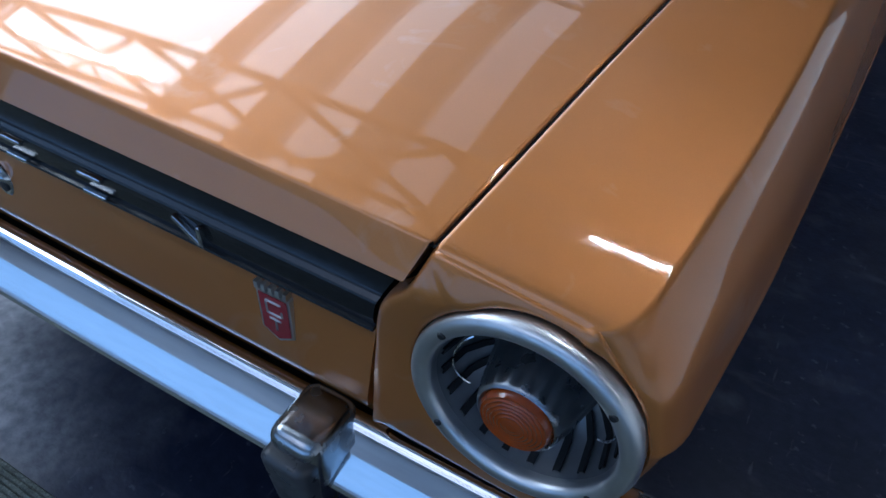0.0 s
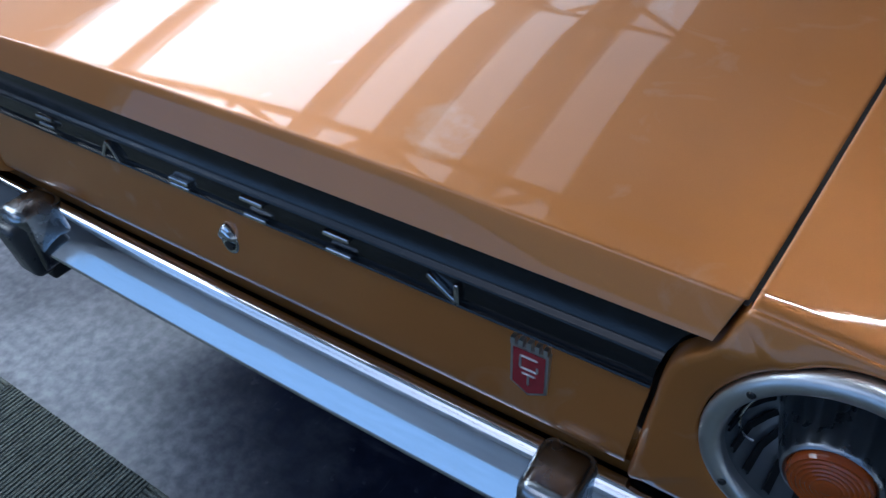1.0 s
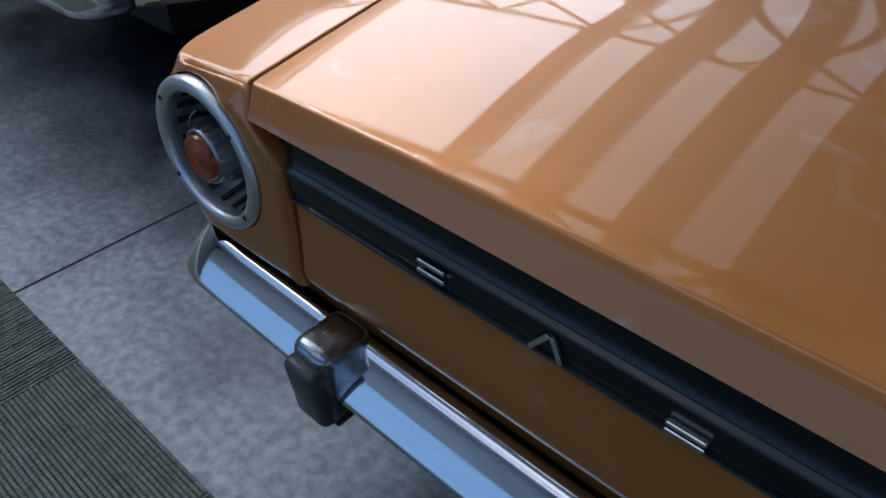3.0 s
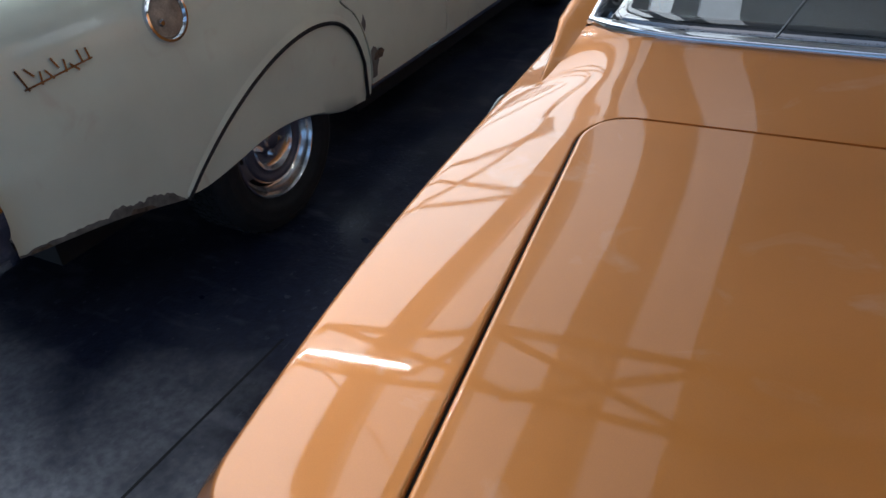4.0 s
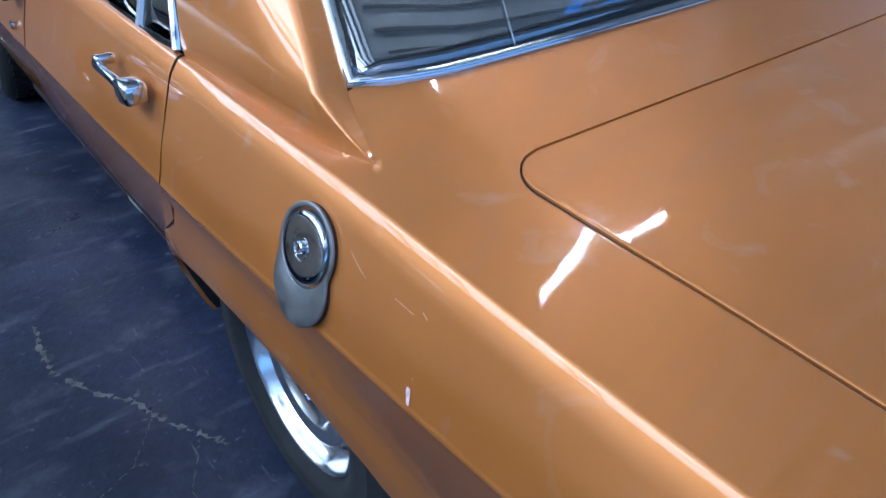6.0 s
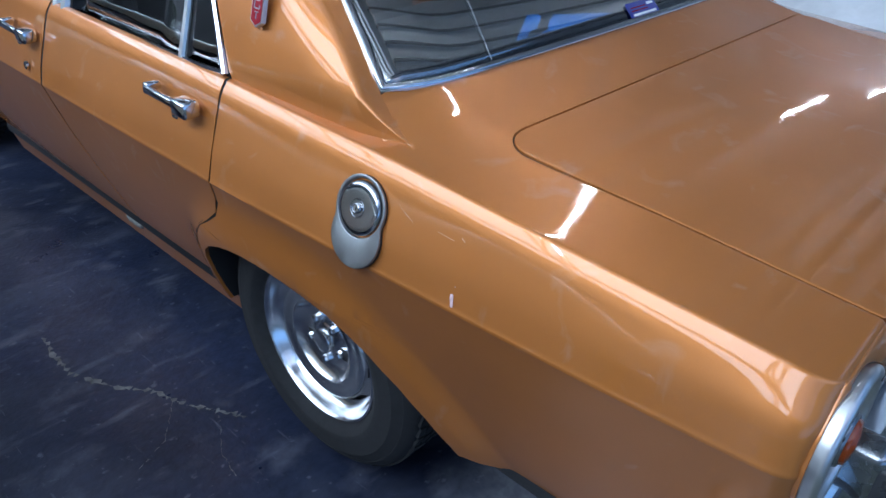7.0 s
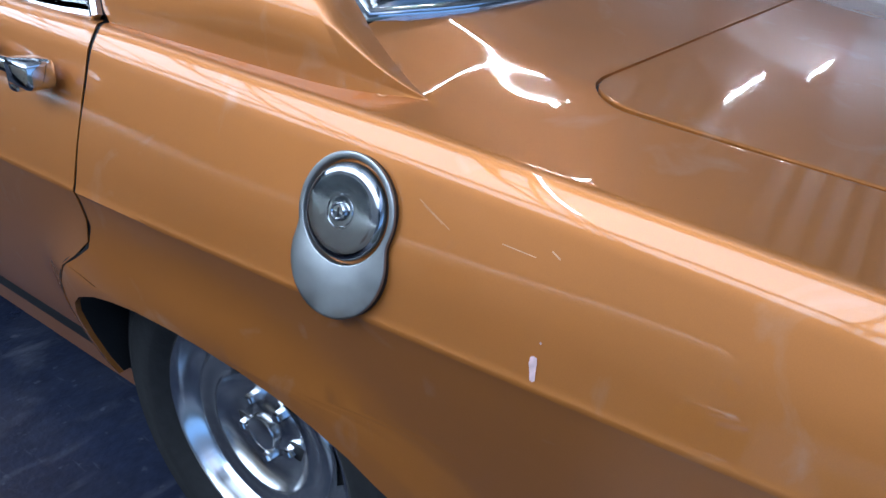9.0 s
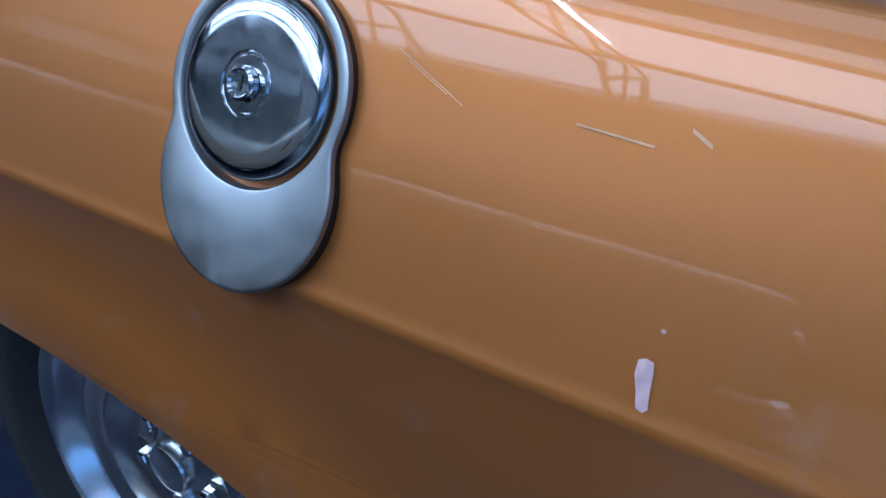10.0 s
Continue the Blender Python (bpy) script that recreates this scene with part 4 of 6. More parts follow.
def door(car, mirror, rear, front, zlo, name):
    """Door skin from the sill to the belt; edges follow the curved shut lines."""
    sk = Skin()
    zs = [zlo, zlo + 0.012, 0.38, 0.42, 0.46, 0.50, 0.54, 0.58, 0.62, 0.66, 0.70, 0.73, ZC - 0.006, ZC]
    n = 22
    rows = [[(side_x(y, z), y, z) for y in span(rear(z), front(z), n)] for z in zs]
    for k in range(1, len(upper_section(1.3))):
        row = []
        for i in range(n + 1):
            z0 = upper_section(1.3)[k][2]
            y = rear(z0) + (front(z0) - rear(z0)) * i / n
            p = upper_section(y)[k]
            row.append((p[0], y, p[2]))
        rows.append(row)
    sk.grid(rows, flip=True)
    for col, d in ((0, 1), (-1, -1)):
        e = [r[col] for r in rows]
        sk.grid([e, [(x - 0.0015, y, z) for x, y, z in e]])
    return sk.make(name, M_PAINT, car, mirror=mirror, sharp=50)


def door_handle(dr, y, s, z=0.883):
    """Chrome pull handle: blade, two stems, push button."""
    x = -(half_width(y) - 0.020)
    bm = bmesh.new()
    box(bm, -0.026, -0.012, 0.03, 0.165, -0.010, 0.008, 0.004)
    for v in bm.verts:
        v.co.z += -0.03 * (0.165 - v.co.y) * 0.4
    box(bm, -0.030, 0.012, -0.012, 0.045, -0.026, 0.012, 0.008)
    box(bm, -0.022, 0.014, 0.150, 0.172, -0.004, 0.014, 0.005)
    bmesh.ops.transform(bm, matrix=Matrix.Translation((x, y, z)), verts=bm.verts)
    if s > 0:
        bmesh.ops.transform(bm, matrix=Matrix.Diagonal((-1, 1, 1, 1)), verts=bm.verts)
    ob = part("door_handle", bm, M_CHROME, dr, "chrome pull handle", sharp=60)
    bm = bmesh.new()
    box(bm, x - 0.026, x - 0.004, y + 0.028, y + 0.050, z - 0.034, z - 0.020, 0.004)
    if s > 0:
        bmesh.ops.transform(bm, matrix=Matrix.Diagonal((-1, 1, 1, 1)), verts=bm.verts)
    part("push_button", bm, M_CHROME, ob)
    return ob


def side_glass(car, s):
    """Door windows with bright frames and the dividing bars."""
    def p(y, v, off=0.0):
        z = 0.958 + 0.022 * max(0, (1.35 - y) / 0.15 if y < 1.35 else 0) * 0.4
        zz = z + v * 0.33
        x = 0.848 - 0.27 * v * 0.33 - 0.006 * math.sin(math.pi * v)
        return (s * (x + off), y, zz)

    for name, y0, y1, t0, t1 in (("quarter_glass", 1.25, 1.405, 1.41, 1.41), ("side_glass", 1.425, 1.985, 1.425, 1.985), ("side_glass", 2.10, 2.70, 2.10, 2.55), ("side_glass", 2.72, 2.95, 2.57, 2.62)):
        rows = [[p(y0 + (t0 - y0) * v + ((y1 + (t1 - y1) * v) - (y0 + (t0 - y0) * v)) * u, v) for u in span(0, 1, 6)] for v in span(0, 1, 6)]
        if name == "quarter_glass":
            rows = [[p(1.25 + 0.175 * v + (1.405 - 1.25 - 0.175 * v) * u, v) for u in span(0, 1, 6)] for v in span(0, 0.84, 6)]
        Skin().grid(rows).make(name, M_GLASS, car, "dark tinted side glass")
    tube("window_frame", [p(1.240 + 0.185 * v, v, 0.006) for v in span(-0.01, 0.95, 8)], 0.009, M_CHROME, car, "chrome window frame", n=8)
    tube("dividing_bar", [p(1.415, v, 0.004) for v in span(0, 0.98, 6)], 0.009, M_SATIN, car, "bright dividing bar", n=8)
    tube("dividing_bar", [p(2.71 - 0.15 * v, v, 0.004) for v in span(0, 0.98, 6)], 0.008, M_SATIN, car, "bright dividing bar", n=8)
    for y in (2.01, 2.06):
        tube("window_frame", [p(y, v, 0.003) for v in span(-0.01, 1.0, 6)], 0.017, M_SATIN, car, "bright pillar frame", n=8)
    for a, b in ((1.25, 2.0), (2.07, 2.95)):
        tube("belt_moulding", [p(y, -0.005, 0.004) for y in span(a, b, 20)], 0.0065, M_CHROME, car, "thin bright belt moulding", n=6)
    tube("drip_rail", [(s * 0.705, y, 1.300) for y in span(1.38, 2.70, 10)], 0.008, M_CHROME, car, n=6)


def wheel(car, cx, cy, s, k=1.0):
    """Black tyre on a slotted polished rim. cx is the outer face."""
    c = (cx, cy, 0.334 * k)
    R = 0.336
    before = set(car.children_recursive)
    prof = [(0.200, -0.165), (0.232, -0.178), (0.285, -0.172), (0.325, -0.160), (R, -0.140), (R, -0.024), (0.3335, -0.010), (0.326, 0.002), (0.312, 0.013), (0.310, 0.0125), (0.290, 0.0235), (0.286, 0.0255), (0.284, 0.0250), (0.255, 0.029), (0.236, 0.0275), (0.234, 0.0262), (0.220, 0.018), (0.204, -0.006)]
    prof = [(r, -s * a) for r, a in prof]
    ty = Skin().grid(lathe(prof, 64, "x", c), closed=True).make("tyre", M_RUBBER, car, "black road tyre", sharp=40)
    # tread blocks
    bm = bmesh.new()
    for i in range(56):
        a = 2 * math.pi * i / 56
        for q in range(5):
            off = s * (0.026 + q * 0.027)
            m = Matrix.Translation(c) @ Matrix.Rotation(a + 0.03 * (q % 2), 4, "X") @ Matrix.Translation((off, 0, R)) @ Matrix.Rotation(radians(18 if q % 2 else -18), 4, "Z")
            bmesh.ops.create_cube(bm, size=1.0, matrix=m @ Matrix.Diagonal((0.021, 0.026, 0.010, 1)))
    part("tread", bm, M_RUBBER, ty, smooth=False)
    rim_p = [(0.205, 0.016), (0.210, 0.002), (0.2085, -0.007), (0.203, -0.0085), (0.1985, -0.004), (0.1955, 0.006), (0.191, 0.018), (0.185, 0.028), (0.177, 0.035), (0.172, 0.038)]
    rim = Skin().grid(lathe([(r, s * a) for r, a in rim_p], 72, "x", c), closed=True).make("rim", M_ALLOY, car, "polished steel wheel rim", sharp=50)
    # slotted outer disc
    rows_a, n = [], 90
    for r, a in ((0.1720, 0.038), (0.1690, 0.0365), (0.1580, 0.0220), (0.1540, 0.0140), (0.1490, 0.0105), (0.1430, 0.0098), (0.1300, 0.0130), (0.1190, 0.0155), (0.1130, 0.0150), (0.1095, 0.0125), (0.1070, 0.0122), (0.1045, 0.0150), (0.0985, 0.0225), (0.0850, 0.0300), (0.0680, 0.0340), (0.0520, 0.0340), (0.0440, 0.0300), (0.0360, 0.0260), (0.0, 0.0240)):
        rows_a.append((r, s * a))
    sk = Skin()
    full = lathe(rows_a, n, "x", c)
    slots = [(22 + 72 * q, 42) for q in range(5)]

    def open_at(i):
        d = 360.0 * (i + 0.5) / n
        return any(((d - a + 180) % 360) - 180 > -w / 2 and ((d - a + 180) % 360) - 180 < w / 2 for a, w in slots)

    for r in full:
        sk.v += r
    for i in range(len(full) - 1):
        for j in range(n):
            if i in (1,) and open_at(j):
                continue
            q = (j + 1) % n
            sk.f.append((i * n + j, i * n + q, (i + 1) * n + q, (i + 1) * n + j))
    disc = sk.make("disc", M_ALLOY, rim, "slotted wheel disc", sharp=50)
    Skin().grid(lathe([(0.180, s * 0.062), (0.0, s * 0.062)], 40, "x", c), closed=True).make("backing", M_DARK, rim)
    Skin().grid(lathe([(0.0320, s * 0.034), (0.0315, s * 0.017), (0.0290, s * 0.0120), (0.0250, s * 0.0105), (0.0, s * 0.0100)], 36, "x", c), closed=True).make("hub_cap", M_ALLOY, rim, "round hub cap")
    for i in range(5):
        a = radians(72 * i + 54)
        p = (c[0], c[1] + 0.056 * math.cos(a), c[2] + 0.056 * math.sin(a))
        Skin().grid(lathe([(0.0112, s * 0.038), (0.0106, s * 0.026), (0.0102, s * 0.019), (0.0080, s * 0.0155), (0.0, s * 0.0150)], 6, "x", p), closed=True).make("wheel_nut", M_CHROME, rim)
    if k != 1.0:
        m = Matrix.Translation(c) @ Matrix.Diagonal((1, k, k, 1)) @ Matrix.Translation((-c[0], -c[1], -c[2]))
        for ob in set(car.children_recursive) - before:
            ob.data.transform(m)
    return ty


def fuel_filler(car):
    """Round polished cap in a teardrop steel surround on the left flank."""
    cy, cz = 0.769, 0.845
    tilt = radians(19)
    m = Matrix.Translation((-0.8965, cy, cz)) @ Matrix.Scale(0.96, 4) @ Matrix.Rotation(tilt, 4, "Y") @ Matrix.Rotation(radians(1.5), 4, "Z")

    def reach(a):
        """Outline: the union of a ring round the cap and a lower lobe."""
        dy, dz = math.cos(a), math.sin(a)
        b = dy * -0.002 + dz * -0.052
        disc = b * b - (0.002**2 + 0.052**2 - 0.0625**2)
        return max(0.0625, b + math.sqrt(disc) if disc > 0 else 0.0)

    n = 96
    ang = [2 * math.pi * i / n for i in range(n)]
    soft = [sum(reach(a + k * 0.05) for k in (-2, -1, 0, 1, 2)) / 5 for a in ang]
    sk = Skin()
    def outline(e, d):
        return [tuple(m @ Vector((d, (r - e) * math.cos(a), (r - e) * math.sin(a)))) for a, r in zip(ang, soft)]

    rows = [outline(e, d) for e, d in ((0.0, -0.0026), (0.0, -0.0048), (0.0006, -0.0060), (0.0016, -0.0064), (0.0032, -0.0065))]
    rows += [[tuple(m @ Vector((d, r * math.cos(a), r * math.sin(a)))) for a in ang] for r, d in ((0.0572, -0.0065), (0.0560, -0.0060), (0.0550, -0.0045), (0.0545, 0.010))]
    sk.grid(rows, closed=True)
    ob = sk.make("fuel_filler", M_PLATE, car, "teardrop steel surround with a polished round fuel cap", sharp=32)
    # black skirt that stands in for the shadow line under the plate's edge
    Skin().grid([outline(0.0008, 0.020), outline(0.0008, -0.0026), outline(0.004, -0.0026)], closed=True).make("gasket", M_BLACK, ob, sharp=30)

    def turned(profile, name, mat, parent, label="", sharp=50):
        sk2 = Skin().grid([[tuple(m @ Vector(q)) for q in row] for row in lathe(profile, 56, "x")], closed=True)
        return sk2.make(name, mat, parent, label, sharp=sharp)
    turned([(0.054, 0.008), (0.0, 0.008)], "recess", M_DARK, ob)
    cap = turned([(0.0512, 0.012), (0.0512, -0.003), (0.0506, -0.0062), (0.0488, -0.0088), (0.0455, -0.0106), (0.0415, -0.0116), (0.0360, -0.0119), (0.0200, -0.0120), (0.0182, -0.0120), (0.0172, -0.0108), (0.0160, -0.0108), (0.0150, -0.0124), (0.0, -0.0126)], "fuel_cap", M_CAP, ob, "polished round fuel cap", 28)
    lock = turned([(0.0098, -0.013), (0.0094, -0.0170), (0.0078, -0.0182), (0.0064, -0.0165), (0.0, -0.0160)], "cap_lock", M_CHROME, cap, "", 40)
    bm = bmesh.new()
    box(bm, -0.0170, -0.0158, -0.0009, 0.0009, -0.0045, 0.0045, 0)
    bmesh.ops.transform(bm, matrix=m, verts=bm.verts)
    part("key_slot", bm, M_DARK, lock)
    return ob


def flank_marks(car):
    """Paint chip above the crease, its dot, and fine pale scratches."""
    def on(y, z, off=0.0012):
        sec = upper_section(y)
        for a, b in zip(sec, sec[1:]):
            if a[2] <= z <= b[2]:
                k = (z - a[2]) / max(b[2] - a[2], 1e-6)
                return (-(a[0] + (b[0] - a[0]) * k) - off, y, z)
        return (-(half_width(y)) - off, y, z)

    out = [(0.5470, 0.7775), (0.5440, 0.7790), (0.5405, 0.7780), (0.5395, 0.7730), (0.5390, 0.7660), (0.5378, 0.7580), (0.5395, 0.7560), (0.5428, 0.7570), (0.5445, 0.7640), (0.5470, 0.7710)]
    obj("paint_chip", [on(y, max(z, ZC + 0.001)) for y, z in out], [tuple(range(len(out)))], M_PRIMER, car, "pale pink chip in the paint")
    dot = [(0.5405 + 0.0012 * math.cos(a), 0.792 + 0.0012 * math.sin(a)) for a in (0, 1.2, 2.4, 3.6, 4.8)]
    obj("paint_chip", [on(y, z) for y, z in dot], [tuple(range(5))], M_PRIMER, car)
    for (y0, z0), (y1, z1), w in (((0.692, 0.876), (0.653, 0.858), 0.0006), ((0.686, 0.872), (0.662, 0.861), 0.0005), ((0.599, 0.861), (0.565, 0.859), 0.0009), ((0.5525, 0.868), (0.5435, 0.8635), 0.0016)):
        pts = []
        for k in span(0, 1, 5):
            pts += [on(y0 + (y1 - y0) * k, z0 + (z1 - z0) * k - w / 2, 0.0009), on(y0 + (y1 - y0) * k, z0 + (z1 - z0) * k + w / 2, 0.0009)]
        obj("paint_scratch", pts, [(2 * i, 2 * i + 1, 2 * i + 3, 2 * i + 2) for i in range(5)], M_SCRATCH, car, "fine pale paint scratch")


def cabin(car):
    """Seats and trim seen through the glass."""
    one_box("parcel_shelf", M_TRIM, car, -0.70, 0.70, 0.82, 1.22, 0.968, 0.983, 0.004)
    bm = bmesh.new()
    box(bm, -0.64, 0.64, 1.20, 1.34, 0.45, 1.00, 0)
    bmesh.ops.bevel(bm, geom=bm.edges[:], offset=0.04, segments=3, affect="EDGES")
    part("rear_seat_back", bm, M_TRIM, car, "black vinyl rear seat back")
    bm = bmesh.new()
    box(bm, -0.62, 0.62, 1.32, 1.85, 0.36, 0.52, 0)
    bmesh.ops.bevel(bm, geom=bm.edges[:], offset=0.04, segments=3, affect="EDGES")
    part("rear_seat_cushion", bm, M_TRIM, car)
    for s in (-1, 1):
        bm = bmesh.new()
        box(bm, s * 0.38 - 0.26, s * 0.38 + 0.26, 2.15, 2.30, 0.45, 1.06, 0)
        bmesh.ops.bevel(bm, geom=bm.edges[:], offset=0.05, segments=3, affect="EDGES")
        part("front_seat_back", bm, M_TRIM, car, "black vinyl front seat back")
        one_box("front_seat_cushion", M_TRIM, car, s * 0.38 - 0.26, s * 0.38 + 0.26, 2.28, 2.75, 0.36, 0.50, 0.04)
    one_box("cabin_floor", M_TRIM, car, -0.78, 0.78, 0.12, 3.0, 0.30, 0.33, 0)
    one_box("headlining", M_TRIM, car, -0.62, 0.62, 1.42, 2.62, 1.285, 1.29, 0)
    one_box("dashboard", M_TRIM, car, -0.72, 0.72, 2.85, 3.05, 0.75, 0.98, 0.03)
    for s in (-1, 1):
        one_box("inner_wheel_arch", M_BLACK, car, s * 0.62 - 0.02, s * 0.62 + 0.02, 0.55, 1.45, 0.2, 0.70, 0)
        one_box("inner_wheel_arch", M_BLACK, car, min(s * 0.62, s * 0.86), max(s * 0.62, s * 0.86), 0.55, 1.40, 0.685, 0.70, 0)
        one_box("inner_wheel_arch", M_BLACK, car, min(s * 0.62, s * 0.79), max(s * 0.62, s * 0.79), 1.385, 1.40, 0.25, 0.70, 0)
        one_box("inner_wheel_arch", M_BLACK, car, min(s * 0.62, s * 0.79), max(s * 0.62, s * 0.79), 0.55, 0.57, 0.45, 0.70, 0)
    one_box("fuel_tank", M_DARK, car, -0.45, 0.45, 0.15, 0.75, 0.27, 0.42, 0.03)
    one_box("rear_axle", M_DARK, car, -0.62, 0.62, 0.99, 1.07, 0.28, 0.36, 0.02)


def folded_cloth():
    """Blue cloth dropped on the parcel shelf."""
    rows = []
    for i, u in enumerate(span(0, 1, 18)):
        row = []
        for v in span(0, 1, 14):
            x, y = (-0.395 + 0.415 * u) * (1 - v) + (-0.06 + 0.21 * u) * v, (0.862 - 0.035 * u) * (1 - v) + (1.07 - 0.165 * u) * v
            z = 0.986 + 0.010 * abs(noise.noise(Vector((x * 9, y * 9, 0)))) + 0.004 * (1 + noise.noise(Vector((x * 22, y * 14, 4)))) * min(u, v, 1 - u, 1 - v, 0.2) * 5
            # dark band reflected in the glass, imitated by sinking the cloth below the shelf
            if abs(u - 0.13 - 0.07 * v) < 0.06:
                z = 0.978
            row.append((x, y, z))
        rows.append(row)
    ob = Skin().grid(rows).make("folded_cloth", M_BLUE, None, "", sharp=80)
    tagged(ob, "crumpled bright blue cloth on the black parcel shelf", "cloth")


def front_end(car):
    """Bonnet, front wings, screen: out of the camera's way but closing the car."""
    for s, mir in ((1, False), (-1, True)):
        sk = Skin()
        zs = [0.34, 0.42, 0.50, 0.58, 0.66, 0.72, ZC]
        ys = span(3.02, 4.55, 26)
        def low(y):
            d = abs(y - 3.86)
            return 0.34 if d > 0.36 else 0.34 + (0.60 - 0.34) * math.sqrt(max(0, 1 - (d / 0.36) ** 2)) ** 0.7
        rows = [[(half_width(y) - tuck(max(z, low(y))), y, max(z, low(y))) for y in ys] for z in zs]
        for k in range(1, 12):
            u = k / 11
            rows.append([(half_width(y) - 0.066 * u - 0.12 * max(0, u - 0.6), y, ZC + (0.20 - 0.05 * max(0, (y - 3.6))) * math.sin(u * math.pi / 2)) for y in ys])
        sk.grid(rows, flip=True)
        sk.make("front_wing", M_PAINT, car, mirror=mir)
        bm = bmesh.new()
        box(bm, min(s * 0.66, s * 0.800), max(s * 0.66, s * 0.800), 1.372, 3.03, 0.205, 0.300, 0)
        for v in bm.verts:
            if v.co.z < 0.25 and abs(v.co.x) > 0.7:
                v.co.x = s * 0.772
        bmesh.ops.bevel(bm, geom=bm.edges[:], offset=0.012, segments=3, affect="EDGES")
        part("sill_panel", bm, M_PAINT, car, "painted sill")
        one_box("sill_gap", M_BLACK, car, min(s * 0.70, s * 0.806), max(s * 0.70, s * 0.806), 1.40, 3.03, 0.297, 0.338, 0.004)
    sk = Skin().grid([[(x, y, 0.965 - 0.045 * max(0, (y - 3.1) / 1.45) - 0.02 * (x / 0.8) ** 2) for x in span(-0.82, 0.82, 20)] for y in span(3.02, 4.52, 14)])
    sk.make("bonnet", M_PAINT, car)
    sk = Skin().grid([[(x * (1 - 0.16 * v), 3.0 - 0.42 * v - 0.06 * (x / 0.74) ** 2, 0.97 + 0.36 * v) for x in span(-0.74, 0.74, 16)] for v in span(0, 1, 6)])
    sk.make("windscreen", M_GLASS, car, "tinted windscreen")
    one_box("front_grille", M_DARK, car, -0.86, 0.86, 4.50, 4.56, 0.52, 0.90, 0.02)
    one_box("front_bumper", M_CHROME, car, -0.90, 0.90, 4.56, 4.66, 0.42, 0.54, 0.03, "chrome front bumper")


def sedan():
    car = thing("sedan_car", "copper-gold metallic four-door sedan with chrome trim on the concrete floor", "car", 0, 2.0, 0)
    for mir in (False, True):
        s = 1 if not mir else -1
        quarter_panel(car, mir)
        lamp_nacelle(car, mir)
        tail_lamp(car, s)
        pillar_trim(car, mir)
        rd = door(car, mir, lambda z: smoothed(GAP_K, z) + 0.0042, lambda z: smoothed(FRONT_GAP, z) - 0.006, 0.336, "rear_door")
        fd = door(car, mir, lambda z: smoothed(FRONT_GAP, z) + 0.006, lambda z: 3.015, 0.336, "front_door")
        door_handle(rd, 1.278, s, 0.899)
        door_handle(fd, 2.125, s, 0.880)
        c = (s * (half_width(2.17) - 0.006), 2.175, 0.782)
        Skin().grid(lathe([(0.012, 0.0), (0.012, s * 0.006), (0.009, s * 0.008), (0.0, s * 0.007)], 20, "x", c), closed=True).make("door_lock", M_CHROME, fd)
        side_glass(car, s)
        wheel(car, s * 0.812, 1.053, -s)
        wheel(car, s * 0.805, 3.86, -s)
        for ys, k in ((GAP_K, rd), (FRONT_GAP, fd)):
            sk = Skin()
            zz = span(0.338, 0.75, 60)
            sk.grid([[(s * (side_x(smoothed(ys, z), z) - 0.0022), smoothed(ys, z) + d, z) for d in (-0.007, 0.007)] for z in zz] )
            sec = [upper_section(smoothed(ys, 0.85))]
            sk.grid([[(s * (p[0] - 0.0022), smoothed(ys, p[2]) + d, p[2] - 0.0015) for d in (-0.007, 0.007)] for p in sec[0]])
            sk.make("shut_line_channel", M_BLACK, car)
    boot_lid(car)
    tail_panel(car)
    deck_panel(car)
    bumper(car)
    emblems(car)
    shield(car, Matrix.Translation((0.461, 0.003, 0.694)))
    lean = Matrix.Translation((-0.8135, 1.146, 1.101)) @ Matrix.Rotation(radians(-90), 4, "Z") @ Matrix.Rotation(radians(-15), 4, "X")
    shield(car, lean, 0.85)
    boot_lock(car)
    rear_window(car)
    roof_top(car)
    fuel_filler(car)
    flank_marks(car)
    cabin(car)
    front_end(car)
    folded_cloth()
    # patch of pale filler on the sill under the rear door
    one_box("filler_patch", M_FILLER, car, -0.806, -0.745, 1.955, 2.06, 0.268, 0.314, 0.018, "pale dab of filler on the sill")
    for ob in car.children_recursive:
        if ob.type == "MESH" and M_GLASS.name in ob.data.materials:
            ob.modifiers.new("thickness", "SOLIDIFY").thickness = 0.004
            ob.visible_shadow = False
    return car


sedan()

# ---------------------------------------------------------------- the cream sedan alongside
CX = -1.97
ARCH_C = [(1.04, 0.350), (1.12, 0.420), (1.25, 0.508), (1.40, 0.582), (1.55, 0.630), (1.70, 0.648), (1.82, 0.632), (1.90, 0.590), (1.96, 0.515), (2.0, 0.405), (2.015, 0.285)]


def cream_x(y, z):
    """Flank of the cream car (its right side)."""
    w = smoothed([(0.42, 0.11), (0.45, 0.065), (0.50, 0.035), (0.62, 0.014), (0.9, 0.004), (1.6, 0.0), (3.2, 0.0), (4.6, 0.03), (5.1, 0.10)], y)
    t = smoothed([(0.25, 0.030), (0.36, 0.012), (0.48, 0.004), (0.60, 0.0), (0.70, 0.0), (0.745, 0.008), (0.85, 0.020), (0.93, 0.040), (0.98, 0.075), (1.01, 0.13), (1.02, 0.20)], z)
    return CX - w - t


def cream_bottom(y):
    return smoothed([(0.42, 0.475), (0.5, 0.460), (0.8, 0.415), (1.04, 0.350), (1.10, 0.345)], y)


def cream_arch(y):
    return smoothed(ARCH_C, y)


